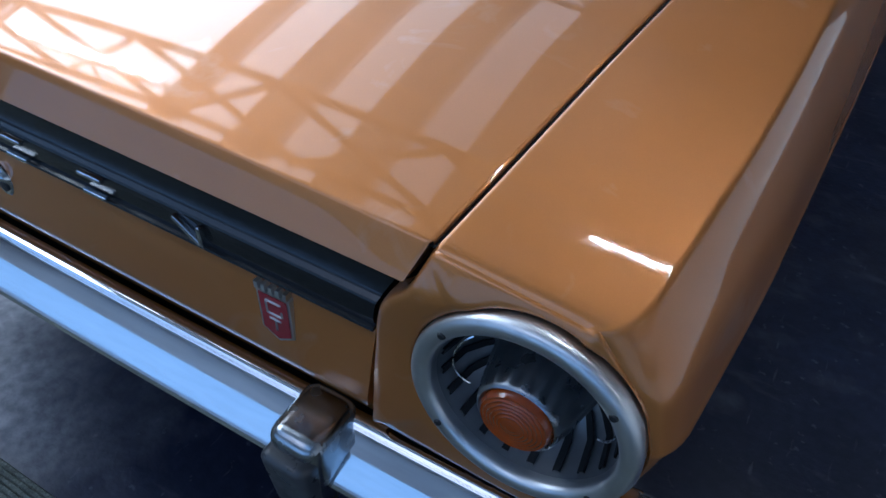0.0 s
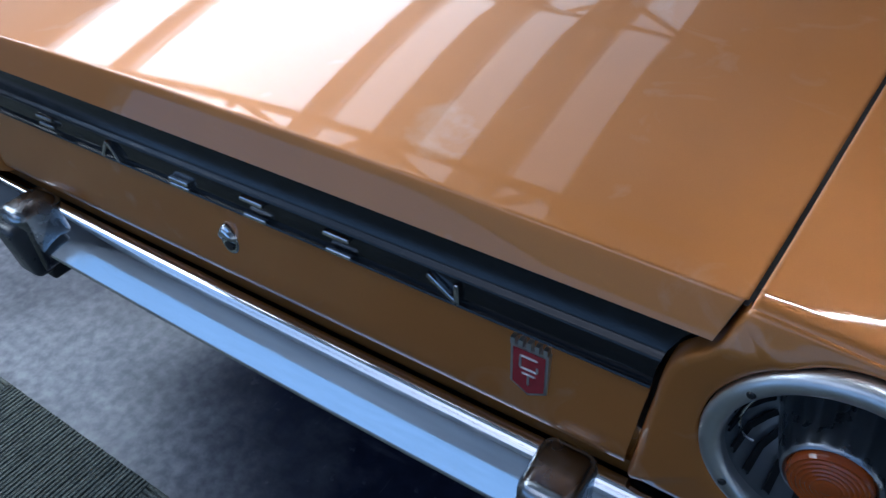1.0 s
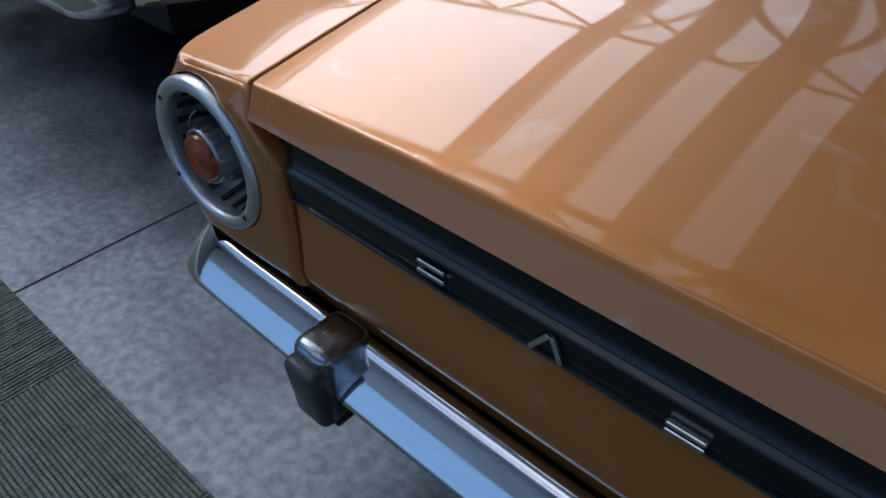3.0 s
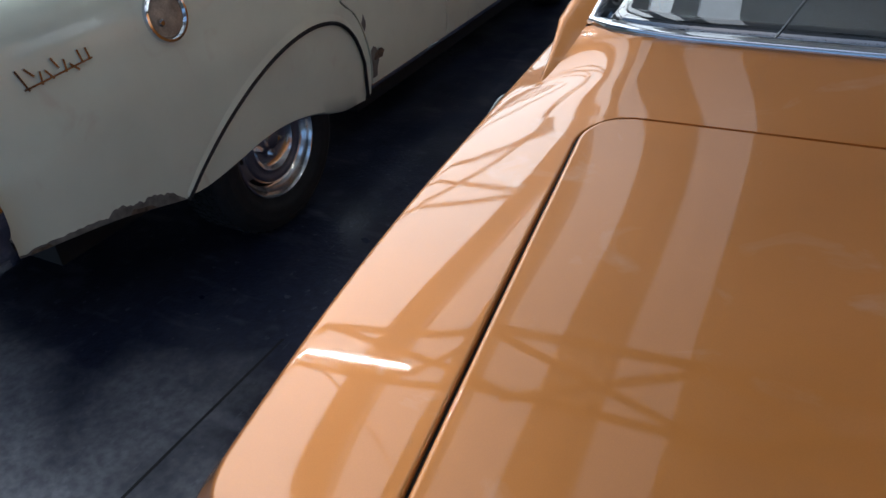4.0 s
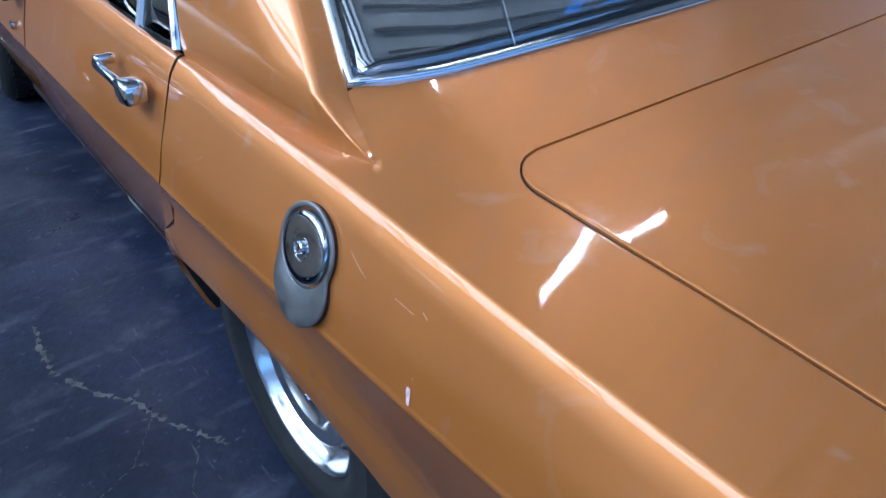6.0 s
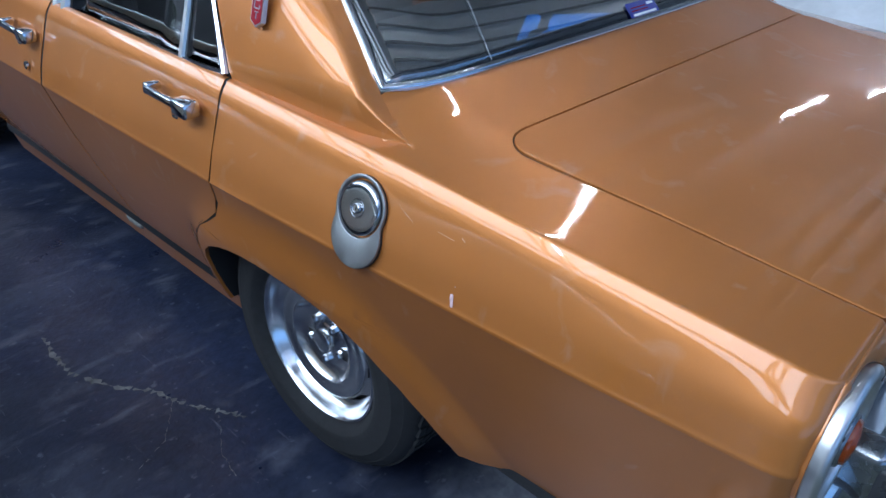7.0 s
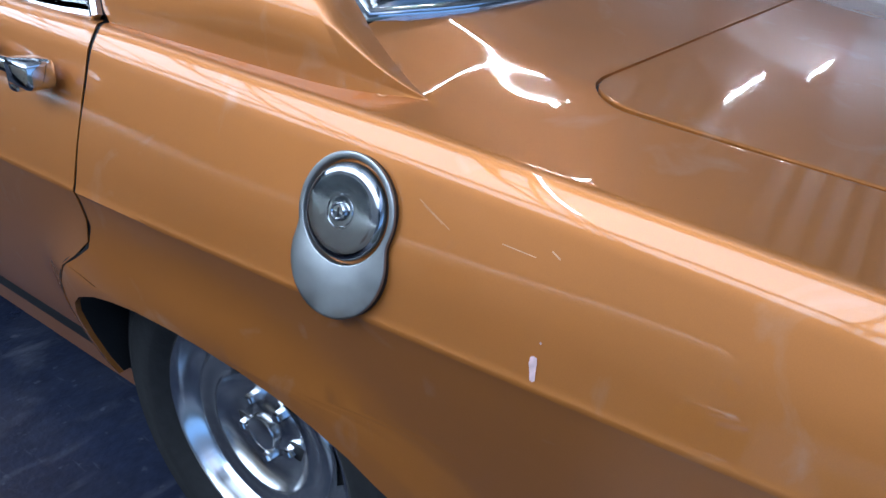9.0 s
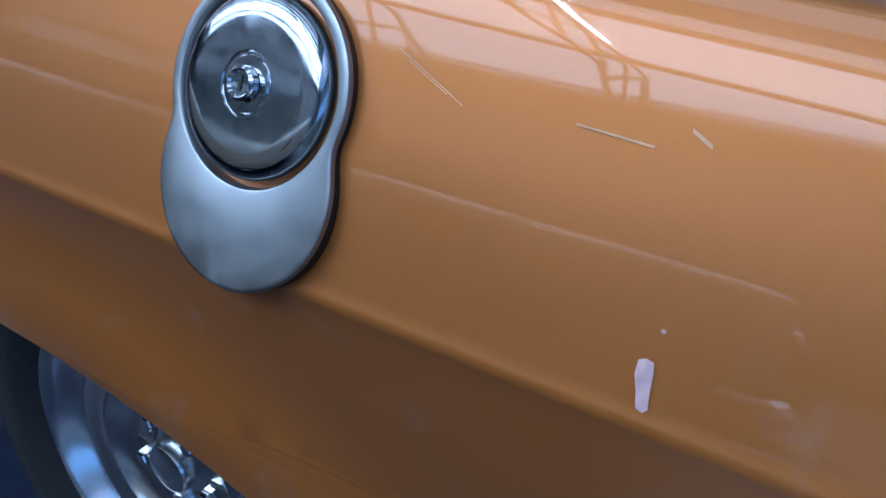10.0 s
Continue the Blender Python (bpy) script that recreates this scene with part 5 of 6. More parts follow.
def cream_car():
    car = thing("old_sedan_car", "aged cream sedan with spatted rear wheels and rusty sills", "car", CX - 0.92, 2.8, 0)
    # rear quarter with the wheel opening
    zt = [0.0, 0.02, 0.06, 0.12, 0.2, 0.3, 0.4, 0.5, 0.58, 0.64, 0.70, 0.76, 0.82, 0.88, 0.93, 0.97, 1.0]

    def skin(ys, lo, hi=1.02):
        rows = []
        for y in ys:
            l = lo(y)
            rows.append([(cream_x(y, l + (hi - l) * v), y, l + (hi - l) * v) for v in zt])
        return rows

    def low(y):
        return cream_bottom(y) if y < 1.04 else cream_arch(y)

    gap = [(0.285, 2.042), (0.41, 2.040), (0.50, 2.020), (0.58, 1.985), (0.635, 1.945), (0.668, 1.895), (0.71, 1.872), (0.80, 1.860), (1.02, 1.84)]
    sk = Skin()
    sk.grid(skin([0.42, 0.43, 0.445, 0.465, 0.49, 0.52] + span(0.56, 1.04, 11) + span(1.08, 1.82, 22), low), flip=True)
    rows = []
    for v in zt:
        row = []
        for u in span(0, 1, 6):
            l0 = cream_arch(1.82)
            y_a = 1.82
            z_top = l0 + (1.02 - l0) * v
            yb = smoothed(gap, z_top) - 0.004
            y = y_a + (yb - y_a) * u
            row.append((cream_x(y, z_top), y, z_top))
        rows.append(row)
    sk.grid(rows)
    dog = []
    for z in span(0.285, cream_arch(1.82), 10):
        ys = [1.82 + (2.015 - 1.82) * k / 60 for k in range(61)]
        ya = next((y for y in ys if cream_arch(y) <= z), 2.015)
        yb = smoothed(gap, z) - 0.004
        dog.append([(cream_x(y, z), y, z) for y in span(ya, max(yb, ya + 0.004), 4)])
    sk.grid(dog)
    # rolled lip
    lip = [(y, cream_arch(y)) for y in span(1.04, 2.015, 44)]
    sk.grid([[(cream_x(y, z) + d, y, z + e) for y, z in lip] for d, e in ((0.0, 0.030), (0.0025, 0.016), (0.0040, 0.004), (-0.002, -0.001), (-0.03, -0.001))])
    # tail
    tail = skin([0.42], low)[0]
    sk.grid([tail, [(x - 0.5, y - 0.03, z) for x, y, z in tail], [(x - 1.0, y - 0.03, z) for x, y, z in tail], [(2 * (CX - 0.92) - x, y, z) for x, y, z in tail]])
    sk.make("quarter_panel", M_CREAM, car, sharp=50)
    # black welt and the spat itself
    tube("spat_welt", [(cream_x(y, z) + 0.0015, y, z - 0.004) for y, z in lip], 0.0070, M_BLACK, car, n=6)
    bottom = [(1.04, 0.352), (1.12, 0.342), (1.25, 0.352), (1.40, 0.372), (1.55, 0.368), (1.70, 0.335), (1.80, 0.298), (1.90, 0.272), (2.015, 0.268)]
    sk = Skin()
    sk.grid([[(cream_x(y, smoothed(bottom, y) + (cream_arch(y) - 0.010 - smoothed(bottom, y)) * v) - 0.006 - (0.012 if v == 0 else 0.0), y, smoothed(bottom, y) + (cream_arch(y) - 0.010 - smoothed(bottom, y)) * v) for v in (0, 0.03, 0.2, 0.4, 0.6, 0.8, 1.0)] for y in span(1.055, 2.008, 40)], flip=True)
    sk.make("wheel_spat", M_CREAM, car, "cream wheel spat over the rear wheel", sharp=50)
    # doors
    def shut(z):
        return smoothed(gap, z)
    for name, a, b in (("rear_door", lambda z: shut(z) + 0.006, lambda z: 2.673 - 0.02 * (z - 0.6)), ("front_door", lambda z: 2.683 - 0.02 * (z - 0.6), lambda z: 3.75)):
        zs = [0.322, 0.34, 0.38, 0.44, 0.50, 0.56, 0.62, 0.68, 0.74, 0.80, 0.86, 0.92, 0.96, 0.99, 1.015]
        sk = Skin().grid([[(cream_x(y, z), y, z) for y in span(a(z), b(z), 16)] for z in zs])
        e = [(cream_x(a(z), z), a(z), z) for z in zs]
        sk.grid([e, [(x - 0.008, y, z) for x, y, z in e]])
        sk.make(name, M_CREAM, car, sharp=50)
    sk = Skin().grid([[(cream_x(shut(z), z) - 0.009, shut(z) + d, z) for d in (-0.015, 0.015)] for z in span(0.285, 1.0, 20)])
    sk.make("shut_line_channel", M_BLACK, car)
    sk = Skin().grid([[(cream_x(2.68, z) - 0.009, 2.68 + d, z) for d in (-0.02, 0.02)] for z in span(0.285, 1.0, 20)])
    sk.make("shut_line_channel", M_BLACK, car)
    sk = Skin().grid([[(cream_x(y, z), y, z) for z in (0.60, 0.66, 0.74, 0.82, 0.9, 0.96, 1.0)] for y in span(3.755, 5.1, 16)], flip=True)
    sk.grid([[(cream_x(y, z), y, z) for z in span(0.30 if abs(y - 4.45) > 0.34 else 0.58, 0.60, 4)] for y in span(3.755, 5.1, 30)], flip=True)
    sk.make("front_wing", M_CREAM, car, sharp=50)
    one_box("sill_strip", M_CHROME, car, CX - 0.050, CX - 0.024, 2.05, 3.95, 0.298, 0.319, 0.005, "thin chrome sill strip")
    one_box("sill_panel", M_DARK, car, CX - 0.16, CX - 0.088, 2.03, 4.0, 0.20, 0.325, 0.01)
    # top surfaces and far side
    sk = Skin()
    far = 2 * (CX - 0.92)
    for y0, y1 in ((0.425, 1.45), (3.55, 5.08)):
        sk.grid([[(x, y, 1.02 + 0.02 * math.sin(math.pi * k / 8)) for k, x in enumerate(span(cream_x(y, 1.02), far - cream_x(y, 1.02), 8))] for y in span(y0, y1, 8)])
    sk.grid([[(far - cream_x(y, z), y, z) for z in (0.36, 0.6, 0.75, 0.9, 1.02)] for y in span(0.42, 5.1, 20)])
    sk.grid([[(x, 5.09, z) for z in (0.35, 0.7, 1.0)] for x in span(cream_x(5.1, 0.8), far - cream_x(5.1, 0.8), 6)])
    sk.make("body_shell", M_CREAM, car, sharp=50)
    # greenhouse
    sk = Skin().grid([[(CX - 0.92 + x, y, 1.40 - 0.04 * (x / 0.62) ** 2) for x in span(-0.62, 0.62, 10)] for y in span(1.75, 3.05, 8)])
    sk.make("roof", M_CREAM, car)
    for name, pts in (("rear_window", [(-0.70, 1.30, 1.03), (0.70, 1.30, 1.03), (0.58, 1.76, 1.37), (-0.58, 1.76, 1.37)]), ("windscreen", [(-0.74, 3.60, 1.03), (0.74, 3.60, 1.03), (0.58, 3.04, 1.37), (-0.58, 3.04, 1.37)]),
                      ("side_glass", [(0.78, 1.42, 1.03), (0.78, 3.52, 1.03), (0.60, 3.02, 1.36), (0.60, 1.78, 1.36)]), ("side_glass", [(-0.78, 1.42, 1.03), (-0.78, 3.52, 1.03), (-0.60, 3.02, 1.36), (-0.60, 1.78, 1.36)])):
        obj(name, [(CX - 0.92 + x, y, z) for x, y, z in pts], [(0, 1, 2, 3)], M_GLASS, car, "dark window glass", smooth=False)
    # fuel cap in its ring
    cy, cz = 1.138, 0.846
    cx = cream_x(cy, cz)
    tl = Matrix.Translation((cx, cy, cz)) @ Matrix.Rotation(radians(-8), 4, "Y")
    def turned(profile, name, mat, parent, label=""):
        return Skin().grid([[tuple(tl @ Vector(q)) for q in row] for row in lathe(profile, 48, "x")], closed=True).make(name, mat, parent, label, sharp=40)
    ring = turned([(0.070, -0.004), (0.071, 0.004), (0.068, 0.010), (0.061, 0.011), (0.056, 0.006), (0.054, 0.0)], "fuel_flap", M_CHROME, car, "round chrome-ringed fuel flap")
    turned([(0.054, 0.002), (0.050, 0.005), (0.02, 0.007), (0.0, 0.007)], "flap_face", M_FLAP, ring, "brown scuffed flap face")
    p = tl @ Vector((0.008, -0.030, -0.012))
    Skin().grid(lathe([(0.010, -0.003), (0.0095, 0.006), (0.006, 0.009), (0.0, 0.009)], 16, "x", tuple(p)), closed=True).make("flap_lock", M_CHROME, ring)
    # script badge drawn as plain strokes
    bm = bmesh.new()
    for k in range(9):
        y = 0.70 + k * 0.022
        z = 0.825 + 0.012 * math.sin(k * 1.9)
        m = Matrix.Translation((cream_x(y, z) + 0.004, y, z)) @ Matrix.Rotation(radians(20 + 25 * math.sin(k * 2.3)), 4, "X")
        bmesh.ops.create_cube(bm, size=1.0, matrix=m @ Matrix.Diagonal((0.005, 0.005, 0.030 if k else 0.055, 1)))
    m = Matrix.Translation((cream_x(0.79, 0.815) + 0.004, 0.79, 0.812)) @ Matrix.Rotation(radians(4), 4, "X")
    bmesh.ops.create_cube(bm, size=1.0, matrix=m @ Matrix.Diagonal((0.004, 0.19, 0.004, 1)))
    part("script_badge", bm, M_CHROME, car, "chrome badge in plain strokes", smooth=False)
    # bumper: chrome blade round the corner
    sec = [(0.0, 0.655), (0.030, 0.652), (0.055, 0.635), (0.066, 0.60), (0.062, 0.56), (0.048, 0.525), (0.05, 0.50), (0.045, 0.465), (0.02, 0.45), (0.0, 0.45)]
    path = []
    x_out, y_back, r = CX - 0.018, 0.385, 0.085
    path.append((x_out - 0.006, 0.525, 1.0, 0.0))
    path.append((x_out - 0.001, 0.50, 1.0, 0.0))
    for k in range(9):
        a = math.pi / 2 * k / 8
        path.append((x_out - r + r * math.cos(a), y_back + r - r * math.sin(a), math.cos(a), -math.sin(a)))
    path.append((x_out - 0.9, y_back - 0.03, 0.0, -1.0))
    path.append((x_out - 1.80, y_back, 0.0, -1.0))
    sk = Skin().grid([[(x + nx * (d - 0.02), y + ny * (d - 0.02), z) for d, z in sec] for x, y, nx, ny in path])
    x, y, nx, ny = path[0]
    end = [(x + nx * (d - 0.02), y, z) for d, z in sec]
    c = (x, y + 0.012, 0.55)
    base = len(sk.v)
    sk.v += end + [c]
    for i in range(len(end) - 1):
        sk.f.append((base + i, base + i + 1, base + len(end)))
    sk.make("rear_bumper", M_CHROME, car, "dented chrome rear bumper", sharp=60)
    # tail lamp on the corner
    lc = (CX - 0.175, 0.425, 0.80)
    lamp = Skin().grid(lathe([(0.075, 0.03), (0.078, -0.02), (0.070, -0.03), (0.060, -0.024)], 40, "y", lc), closed=True).make("tail_lamp", M_CHROME, car, "chrome-ringed round tail lamp")
    Skin().grid(lathe([(0.062, -0.022), (0.04, -0.034), (0.0, -0.038)], 32, "y", lc), closed=True).make("lens", material("red_lens", (0.35, 0.01, 0.01), rough=0.1, coat=0.6), lamp, "dark red lens")
    # wheels
    for wy, x in ((1.50, CX - 0.065), (4.45, CX - 0.09)):
        wheel(car, x, wy, -1, 0.95)
        wheel(car, far - x, wy, 1, 0.95)
    # rust and bare filler along the lower edges
    random.seed(5)
    for y0, y1, mat, depth in ((0.50, 0.82, M_FILLER, 0.018), (0.76, 1.035, M_FILLER, 0.050), (0.84, 0.93, M_RUST, 0.016), (0.56, 0.62, M_RUST, 0.012)):
        ys = span(y0, y1, 70)
        top = []
        for y in ys:
            u = (y - y0) / (y1 - y0)
            ragged = 0.60 + 0.7 * noise.noise(Vector((y * 8, depth * 40, 0))) + 0.25 * noise.noise(Vector((y * 60, depth * 40, 5)))
            top.append(cream_bottom(y) + depth * max(0.06, min(1.3, ragged)) * min(1.0, 6 * u + 0.05, 6 * (1 - u) + 0.05))
        sk = Skin().grid([[(cream_x(y, cream_bottom(y) + (t - cream_bottom(y)) * v) + (0.0016 if mat is M_FILLER else 0.0026), y, cream_bottom(y) + (t - cream_bottom(y)) * v) for v in (0.02, 0.35, 0.7, 1.0)] for y, t in zip(ys, top)], flip=True)
        sk.make("rust_patch", mat, car, "bare rusty patch along the lower edge")
    for y0, z0, w, h in ((2.060, 0.405, 0.06, 0.095), (2.10, 0.43, 0.07, 0.035), (2.01, 0.575, 0.022, 0.05), (2.16, 0.72, 0.05, 0.010), (1.96, 0.80, 0.02, 0.012)):
        pts = []
        for k in range(12):
            a = 2 * math.pi * k / 12
            rr = 0.7 + 0.5 * random.random()
            y, z = y0 + w * rr * math.cos(a) * 0.6, z0 + h * rr * math.sin(a) * 0.6
            y = max(y, smoothed(gap, z) + 0.006)
            pts.append((cream_x(y, z) + 0.002, y, z))
        obj("rust_patch", pts, [tuple(range(12))], M_RUST if h < 0.04 else M_FILLER, car, "rusty patch beside the shut line")
    one_box("underbody", M_BLACK, car, far - CX + 0.25, CX - 0.25, 0.75, 5.0, 0.24, 0.36, 0)
    for ob in car.children_recursive:
        if ob.type == "MESH" and M_GLASS.name in ob.data.materials:
            ob.modifiers.new("thickness", "SOLIDIFY").thickness = 0.004
            ob.visible_shadow = False
    return car


cream_car()

# ---------------------------------------------------------------- hall
def sheet(name, x0, x1, y0, y1, z0, z1, mat, label, category):
    bm = bmesh.new()
    box(bm, x0, x1, y0, y1, z0, z1)
    ob = part(name, bm, mat, None, smooth=False)
    return tagged(ob, label, category, kind="structure")


X0, X1, Y0, Y1 = -9.8, 9.5, -7.0, 22.0
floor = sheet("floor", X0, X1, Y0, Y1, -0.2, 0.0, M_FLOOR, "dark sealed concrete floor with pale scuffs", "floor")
sheet("ground", -60, 60, -70, Y0 - 0.25, -0.22, -0.02, M_FLOOR, "grey concrete apron outside the hall", "ground")

# roof: opaque sheets between the skylight openings, ribbed
edges = [X0]
for sx, sw, _ in sorted(SKYLIGHTS):
    edges += [sx - sw / 2, sx + sw / 2]
edges.append(X1)
bm = bmesh.new()
for a, b in zip(edges[0::2], edges[1::2]):
    box(bm, a, b, -2.2 if b < -4 else -0.8, Y1, ROOF_Z, ROOF_Z + 0.06)
    k = -0.74
    while b > 1.0 and k < 14.0:
        n0 = len(bm.faces)
        box(bm, max(a, 0.3), b - 0.001, k, k + 0.05, ROOF_Z - 0.11, ROOF_Z)
        bm.faces.ensure_lookup_table()
        for q in bm.faces[n0:]:
            q.material_index = 1
        k += 0.30
for a, b in ((edges[1], edges[-2]),):
    # roof left open at the south end for the added blue lamp
    box(bm, X0, X1, Y0, -6.2, ROOF_Z, ROOF_Z + 0.06)
    box(bm, X0, -8.2, -6.2, -2.2, ROOF_Z, ROOF_Z + 0.06)
    box(bm, 5.8, X1, -6.2, -0.8, ROOF_Z, ROOF_Z + 0.06)
    box(bm, -4.15, 5.8, -2.4, -0.8, ROOF_Z, ROOF_Z + 0.06)
    box(bm, -8.2, -4.15, -2.4, -2.2, ROOF_Z, ROOF_Z + 0.06)
    box(bm, a, -4.0, 14.0, Y1 - 0.001, ROOF_Z - 0.001, ROOF_Z + 0.055)
    box(bm, -4.0, b, 19.0, Y1 - 0.001, ROOF_Z - 0.001, ROOF_Z + 0.055)
ob = part("ceiling", bm, M_ROOF, None, smooth=False)
ob.data.materials.append(M_RIB)
tagged(ob, "grey ribbed steel roof with skylight strips", "ceiling", kind="structure")

# walls

def wall(name, boxes, label, mat=None):
    bm = bmesh.new()
    for b in boxes:
        box(bm, *b)
    ob = part(name, bm, mat or M_WALL, None, smooth=False)
    tagged(ob, label, "wall", kind="structure")


wall("wall_west", [(X0 - 0.2, X0, Y0, Y1, 0, ROOF_Z + 0.06)], "pale painted blank wall")
wall("wall_east", [(X1, X1 + 0.2, Y0, Y1, 0, ROOF_Z + 0.06)], "pale painted blank wall", M_PALE_WALL)
wall("wall_north", [(X0, X1, Y1, Y1 + 0.2, 0, ROOF_Z + 0.06)], "pale painted end wall")
wall("wall_south", [(X0, -9.25, Y0 - 0.2, Y0, 0, ROOF_Z + 0.06), (6.85, X1, Y0 - 0.2, Y0, 0, ROOF_Z + 0.06), (-9.25, 6.85, Y0 - 0.2, Y0, 2.6, ROOF_Z + 0.06)], "pale wall with a wide door opening", M_PALE_WALL)


# trusses across the hall
def truss(y):
    t = thing("roof_truss", "dark steel roof truss with diagonal braces", "truss", 0, y, 4.0, "roof trusses", "structure")
    zb, zt = 4.05, 4.93
    def member(name, a, b, w):
        a, b = Vector(a), Vector(b)
        d = b - a
        bm = bmesh.new()
        m = Matrix.Translation((a + b) / 2) @ d.to_track_quat("X", "Z").to_matrix().to_4x4()
        bmesh.ops.create_cube(bm, size=1.0, matrix=m @ Matrix.Diagonal((d.length, w, w, 1)))
        part(name, bm, M_STEEL, t, smooth=False)
    member("bottom_chord", (X0, y, zb), (X1, y, zb), 0.05)
    member("top_chord", (X0, y, zt), (X1, y, zt), 0.05)
    n = 13
    for k in range(n):
        xa, xb = X0 + (X1 - X0) * k / n, X0 + (X1 - X0) * (k + 1) / n
        member("brace", (xa, y, zb), (xb, y, zt), 0.045)
        member("brace", (xa, y - 0.05, zt), (xb, y - 0.05, zb), 0.045)
    return t


for k in range(8):
    truss(-4.0 + 3.2 * k)


# fluorescent battens
def batten(x, y, z, along_x, length=1.25):
    t = thing("fluorescent_light", "white fluorescent batten light hung below the roof", "light", x, y, z, "batten lights")
    d = (length / 2, 0.035) if along_x else (0.035, length / 2)
    one_box("housing", M_WHITE, t, x - d[0], x + d[0], y - d[1] * 0.5, y + d[1] * 0.5, z, z + 0.05, 0.01)
    e = Vector((length / 2 - 0.03, 0, 0)) if along_x else Vector((0, length / 2 - 0.03, 0))
    p = Vector((x, y, z - 0.040))
    tube("tube", [p - e, p + e], 0.0090, M_TUBE, t, "glowing fluorescent tube", n=8)
    w = one_box("hanger", M_STEEL, t, x - 0.006, x + 0.006, y - 0.006, y + 0.006, z + 0.06, ROOF_Z - 0.03, 0)


for bx, by, bz in ((-3.2, 1.65, 3.4), (1.25, 1.68, 3.4), (6.2, 1.58, 3.4), (8.6, 1.3, 3.4)):
    batten(bx, by, bz, True, 1.5)

# white dust sheet heaped over low crates beyond the car, and the board above
rows = []
for i, y in enumerate(span(-3.0, 6.5, 60)):
    row = []
    for j, u in enumerate(span(0, 1, 24)):
        fold = 0.10 * noise.noise(Vector((y * 1.3, u * 3.0, 0.0))) + 0.05 * noise.noise(Vector((y * 4.0, u * 6.0, 3.0)))
        row.append((3.3 + 1.5 * u + fold, y + 0.1 * fold, max(0.012, 1.15 * min(1.0, u * 2.2) ** 0.6 + fold)))
    row.insert(0, (row[0][0] - 0.25, y, 0.010))
    row.append((row[-1][0] + 0.1, y, 0.0))
    rows.append(row)
ob = Skin().grid(rows, flip=True).make("dust_sheet", M_SHEET, None, "", sharp=80)
tagged(ob, "crumpled white dust sheet over low crates on the floor", "dust sheet")
sign = thing("sign_board", "mauve-grey sign board with white bars on the wall", "sign", X1 - 0.05, 2.1, 3.0)
one_box("board", M_SIGN, sign, X1 - 0.05, X1, 1.2, 3.0, 2.2, 4.2, 0.01)
for y0, y1, z0, z1 in ((1.45, 2.75, 3.55, 3.85), (1.35, 2.2, 3.15, 3.35), (1.5, 2.7, 2.85, 2.93), (1.7, 2.5, 2.65, 2.72)):
    one_box("bar", M_WHITE, sign, X1 - 0.06, X1 - 0.05, y0, y1, z0, z1, 0)

# joint and cracks in the slab
sheet("floor_joint", -1.660, -1.652, -0.125, 0.95, 0.0, 0.0012, M_JOINT, "dark straight joint between floor slabs", "floor joint")
sheet("floor_joint", -1.50, -1.10, 3.535, 3.543, 0.0, 0.0012, M_JOINT, "dark straight joint between floor slabs", "floor joint")


def crack(points, width, seed):
    rnd = random.Random(seed)
    pts = []
    for (xa, ya), (xb, yb) in zip(points, points[1:]):
        for k in range(14):
            u = k / 14
            pts.append((xa + (xb - xa) * u + rnd.uniform(-0.004, 0.004), ya + (yb - ya) * u + rnd.uniform(-0.004, 0.004)))
    v, f = [], []
    for i, (x, y) in enumerate(pts):
        w = width * rnd.uniform(0.10, 1.0) ** 1.6
        q = pts[min(i + 1, len(pts) - 1)]
        d = Vector((q[0] - x, q[1] - y, 0))
        nrm = Vector((-d.y, d.x, 0)).normalized() if d.length > 1e-6 else Vector((1, 0, 0))
        v += [(x + nrm.x * w, y + nrm.y * w, 0.0008 + 0.0004 * seed + 0.0001 * (i % 4)), (x - nrm.x * w, y - nrm.y * w, 0.0008 + 0.0004 * seed + 0.0001 * (i % 4))]
    f = [(2 * i, 2 * i + 1, 2 * i + 3, 2 * i + 2) for i in range(len(pts) - 1) if rnd.random() > 0.12]
    ob = obj("floor_crack", v, f, M_CRACK, smooth=False)
    tagged(ob, "pale ragged crack in the concrete floor", "crack", kind="structure")


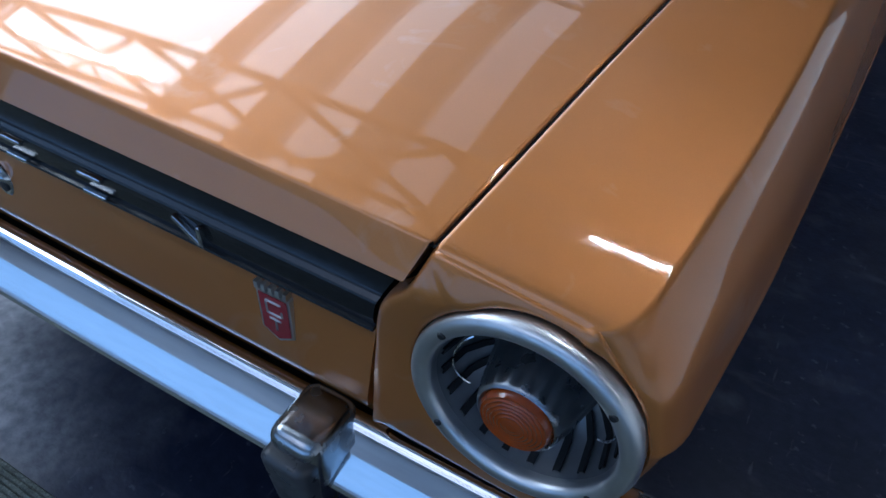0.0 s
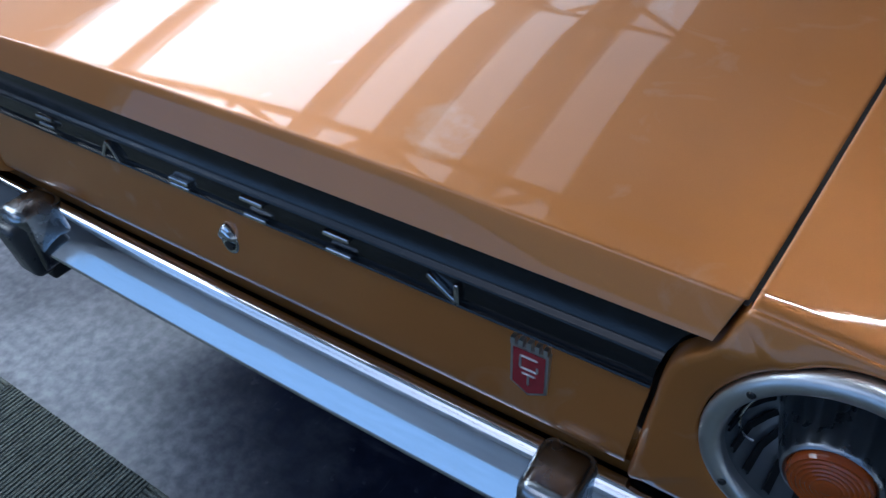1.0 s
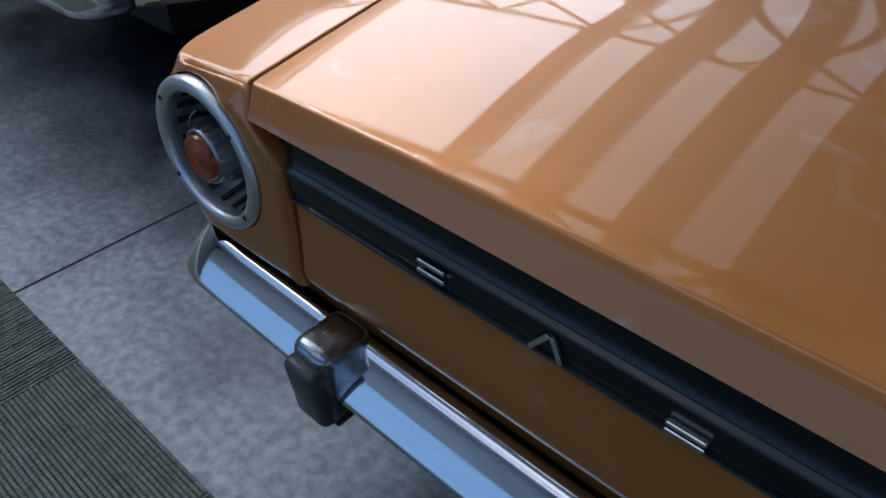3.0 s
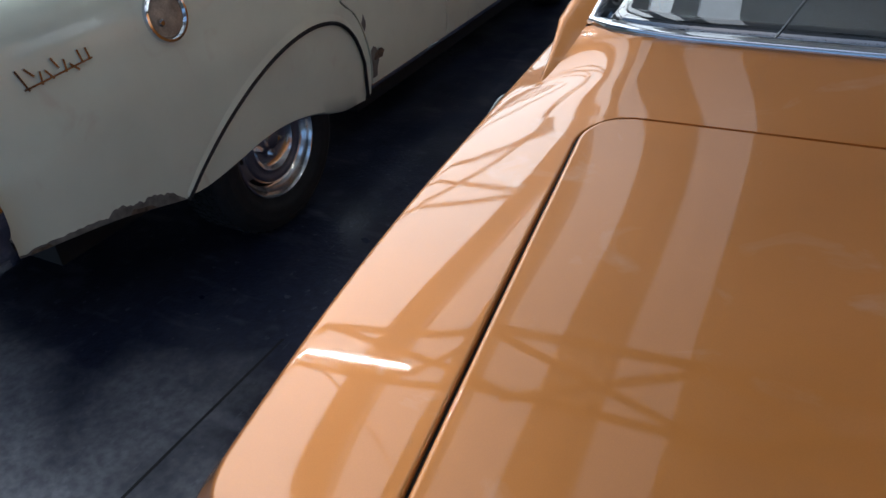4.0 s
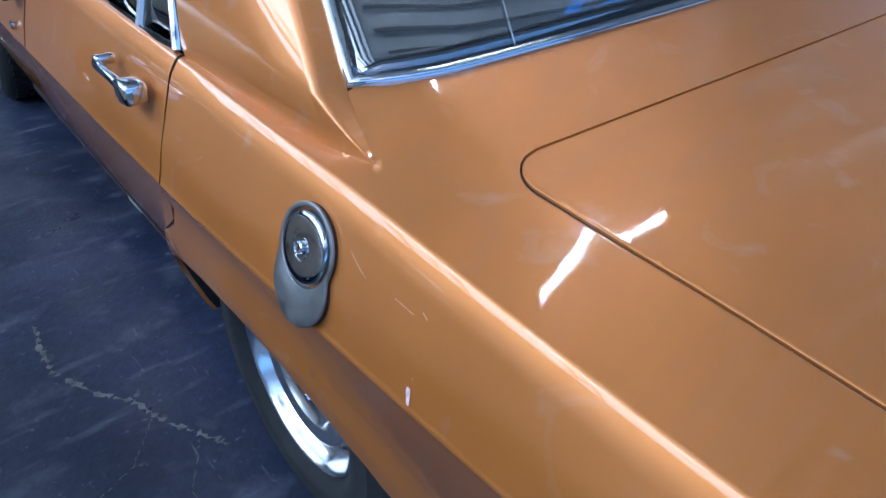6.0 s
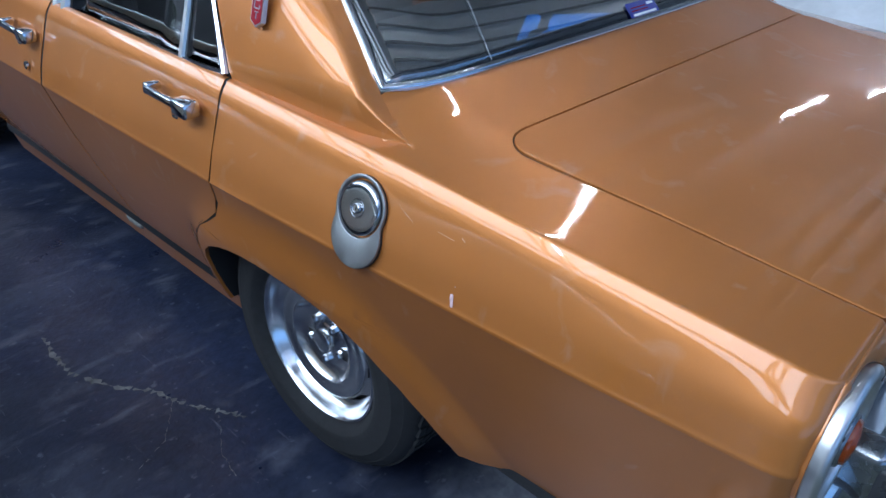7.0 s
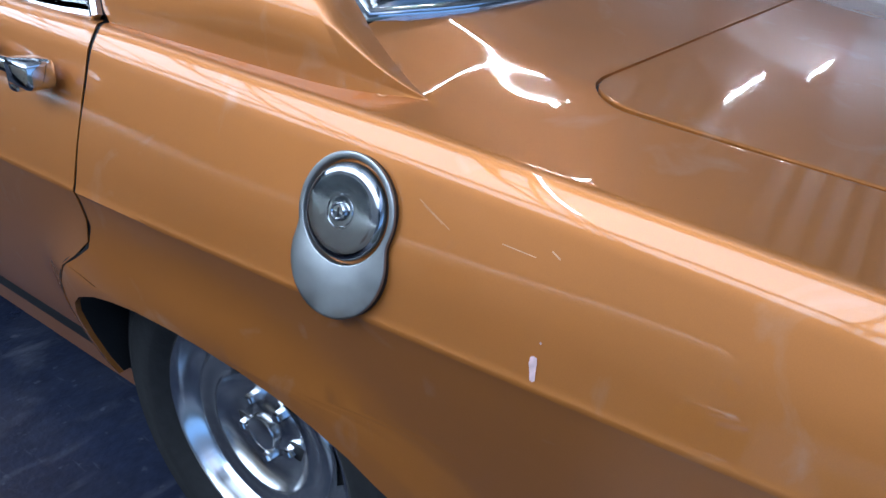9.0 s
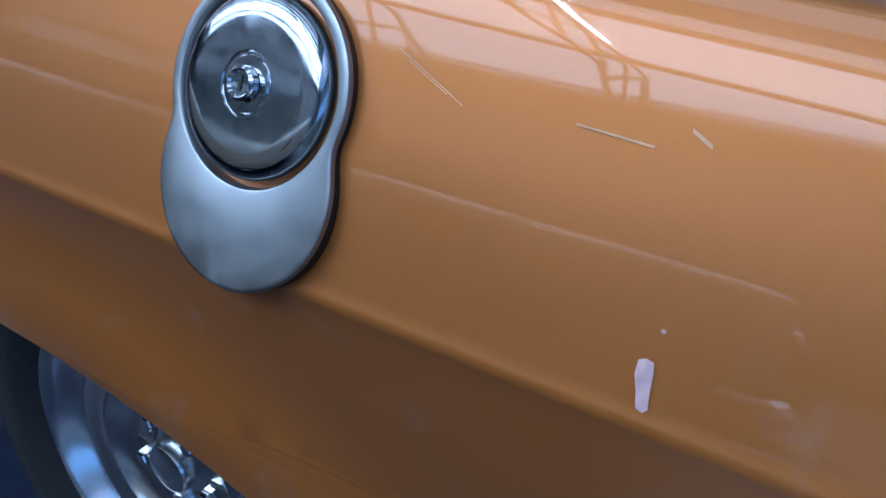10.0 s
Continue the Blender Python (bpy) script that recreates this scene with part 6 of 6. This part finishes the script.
crack([(-1.15, 2.02), (-1.16, 1.93), (-1.163, 1.80), (-1.10, 1.65), (-1.03, 1.56), (-0.99, 1.44), (-0.95, 1.37), (-0.90, 1.28)], 0.012, 1)
crack([(-1.02, 1.47), (-1.10, 1.36), (-1.20, 1.31)], 0.0014, 2)
crack([(-0.95, 1.34), (-1.02, 1.22), (-1.04, 1.12)], 0.0014, 3)
crack([(-1.5, 3.2), (-1.35, 2.9), (-1.32, 2.6), (-1.26, 2.3)], 0.002, 4)
crack([(-1.30, 1.05), (-1.22, 0.95), (-1.10, 0.90)], 0.004, 6)

# ribbed carpet tiles, each laid a quarter turn from its neighbours
carpet = thing("carpet", "dark grey ribbed carpet tiles laid at the hall's edge", "carpet", -1.0, -1.5, 0, kind="structure")
TILE = 0.5


def carpet_tile_mesh():
    v, f = [], []
    n = 46
    h0, h1 = 0.0015, 0.0070
    rnd = random.Random(3)
    w = TILE / n
    line = []
    for k in range(n):
        a, b = -TILE / 2 + k * w, -TILE / 2 + (k + 1) * w
        top = h1 + rnd.uniform(-0.0014, 0.0010)
        line += [(a + 0.0001, h0), (a + w * 0.22, top), (b - w * 0.22, top)]
    line.append((TILE / 2 - 0.0001, h0))
    for x, z in line:
        v += [(x, -TILE / 2 + 0.0012, z), (x, TILE / 2 - 0.0012, z)]
    f = [(2 * i, 2 * i + 2, 2 * i + 3, 2 * i + 1) for i in range(len(line) - 1)]
    me = bpy.data.meshes.new("carpet_tile")
    me.from_pydata(v, [], f)
    me.materials.append(M_CARPET)
    me.update()
    return me


tile_mesh = carpet_tile_mesh()
for i in range(-9, 8):
    for j in range(8):
        t = new("carpet_tile", tile_mesh)
        t.parent = carpet
        t.matrix_parent_inverse = carpet.matrix_world.inverted()
        t.location = (-0.82 + (i + 0.5) * TILE, -0.125 - (j + 0.5) * TILE, 0.0)
        t.rotation_euler = (0, 0, radians(90 if (i + j) % 2 else 0))

# added slats, never in view, that keep the bright sky out of the door
shutter = thing("roller_shutter", "unseen pale blue slats added across the wide door to block the sky", "shutter", -1.2, Y0 - 0.1, 0, kind="structure")
for k in range(13):
    one_box("slat", M_SKY_BLOCK, shutter, -9.25, 6.85, Y0 - 0.115, Y0 - 0.085, 0.002 + k * 0.2, 0.197 + k * 0.2, 0)
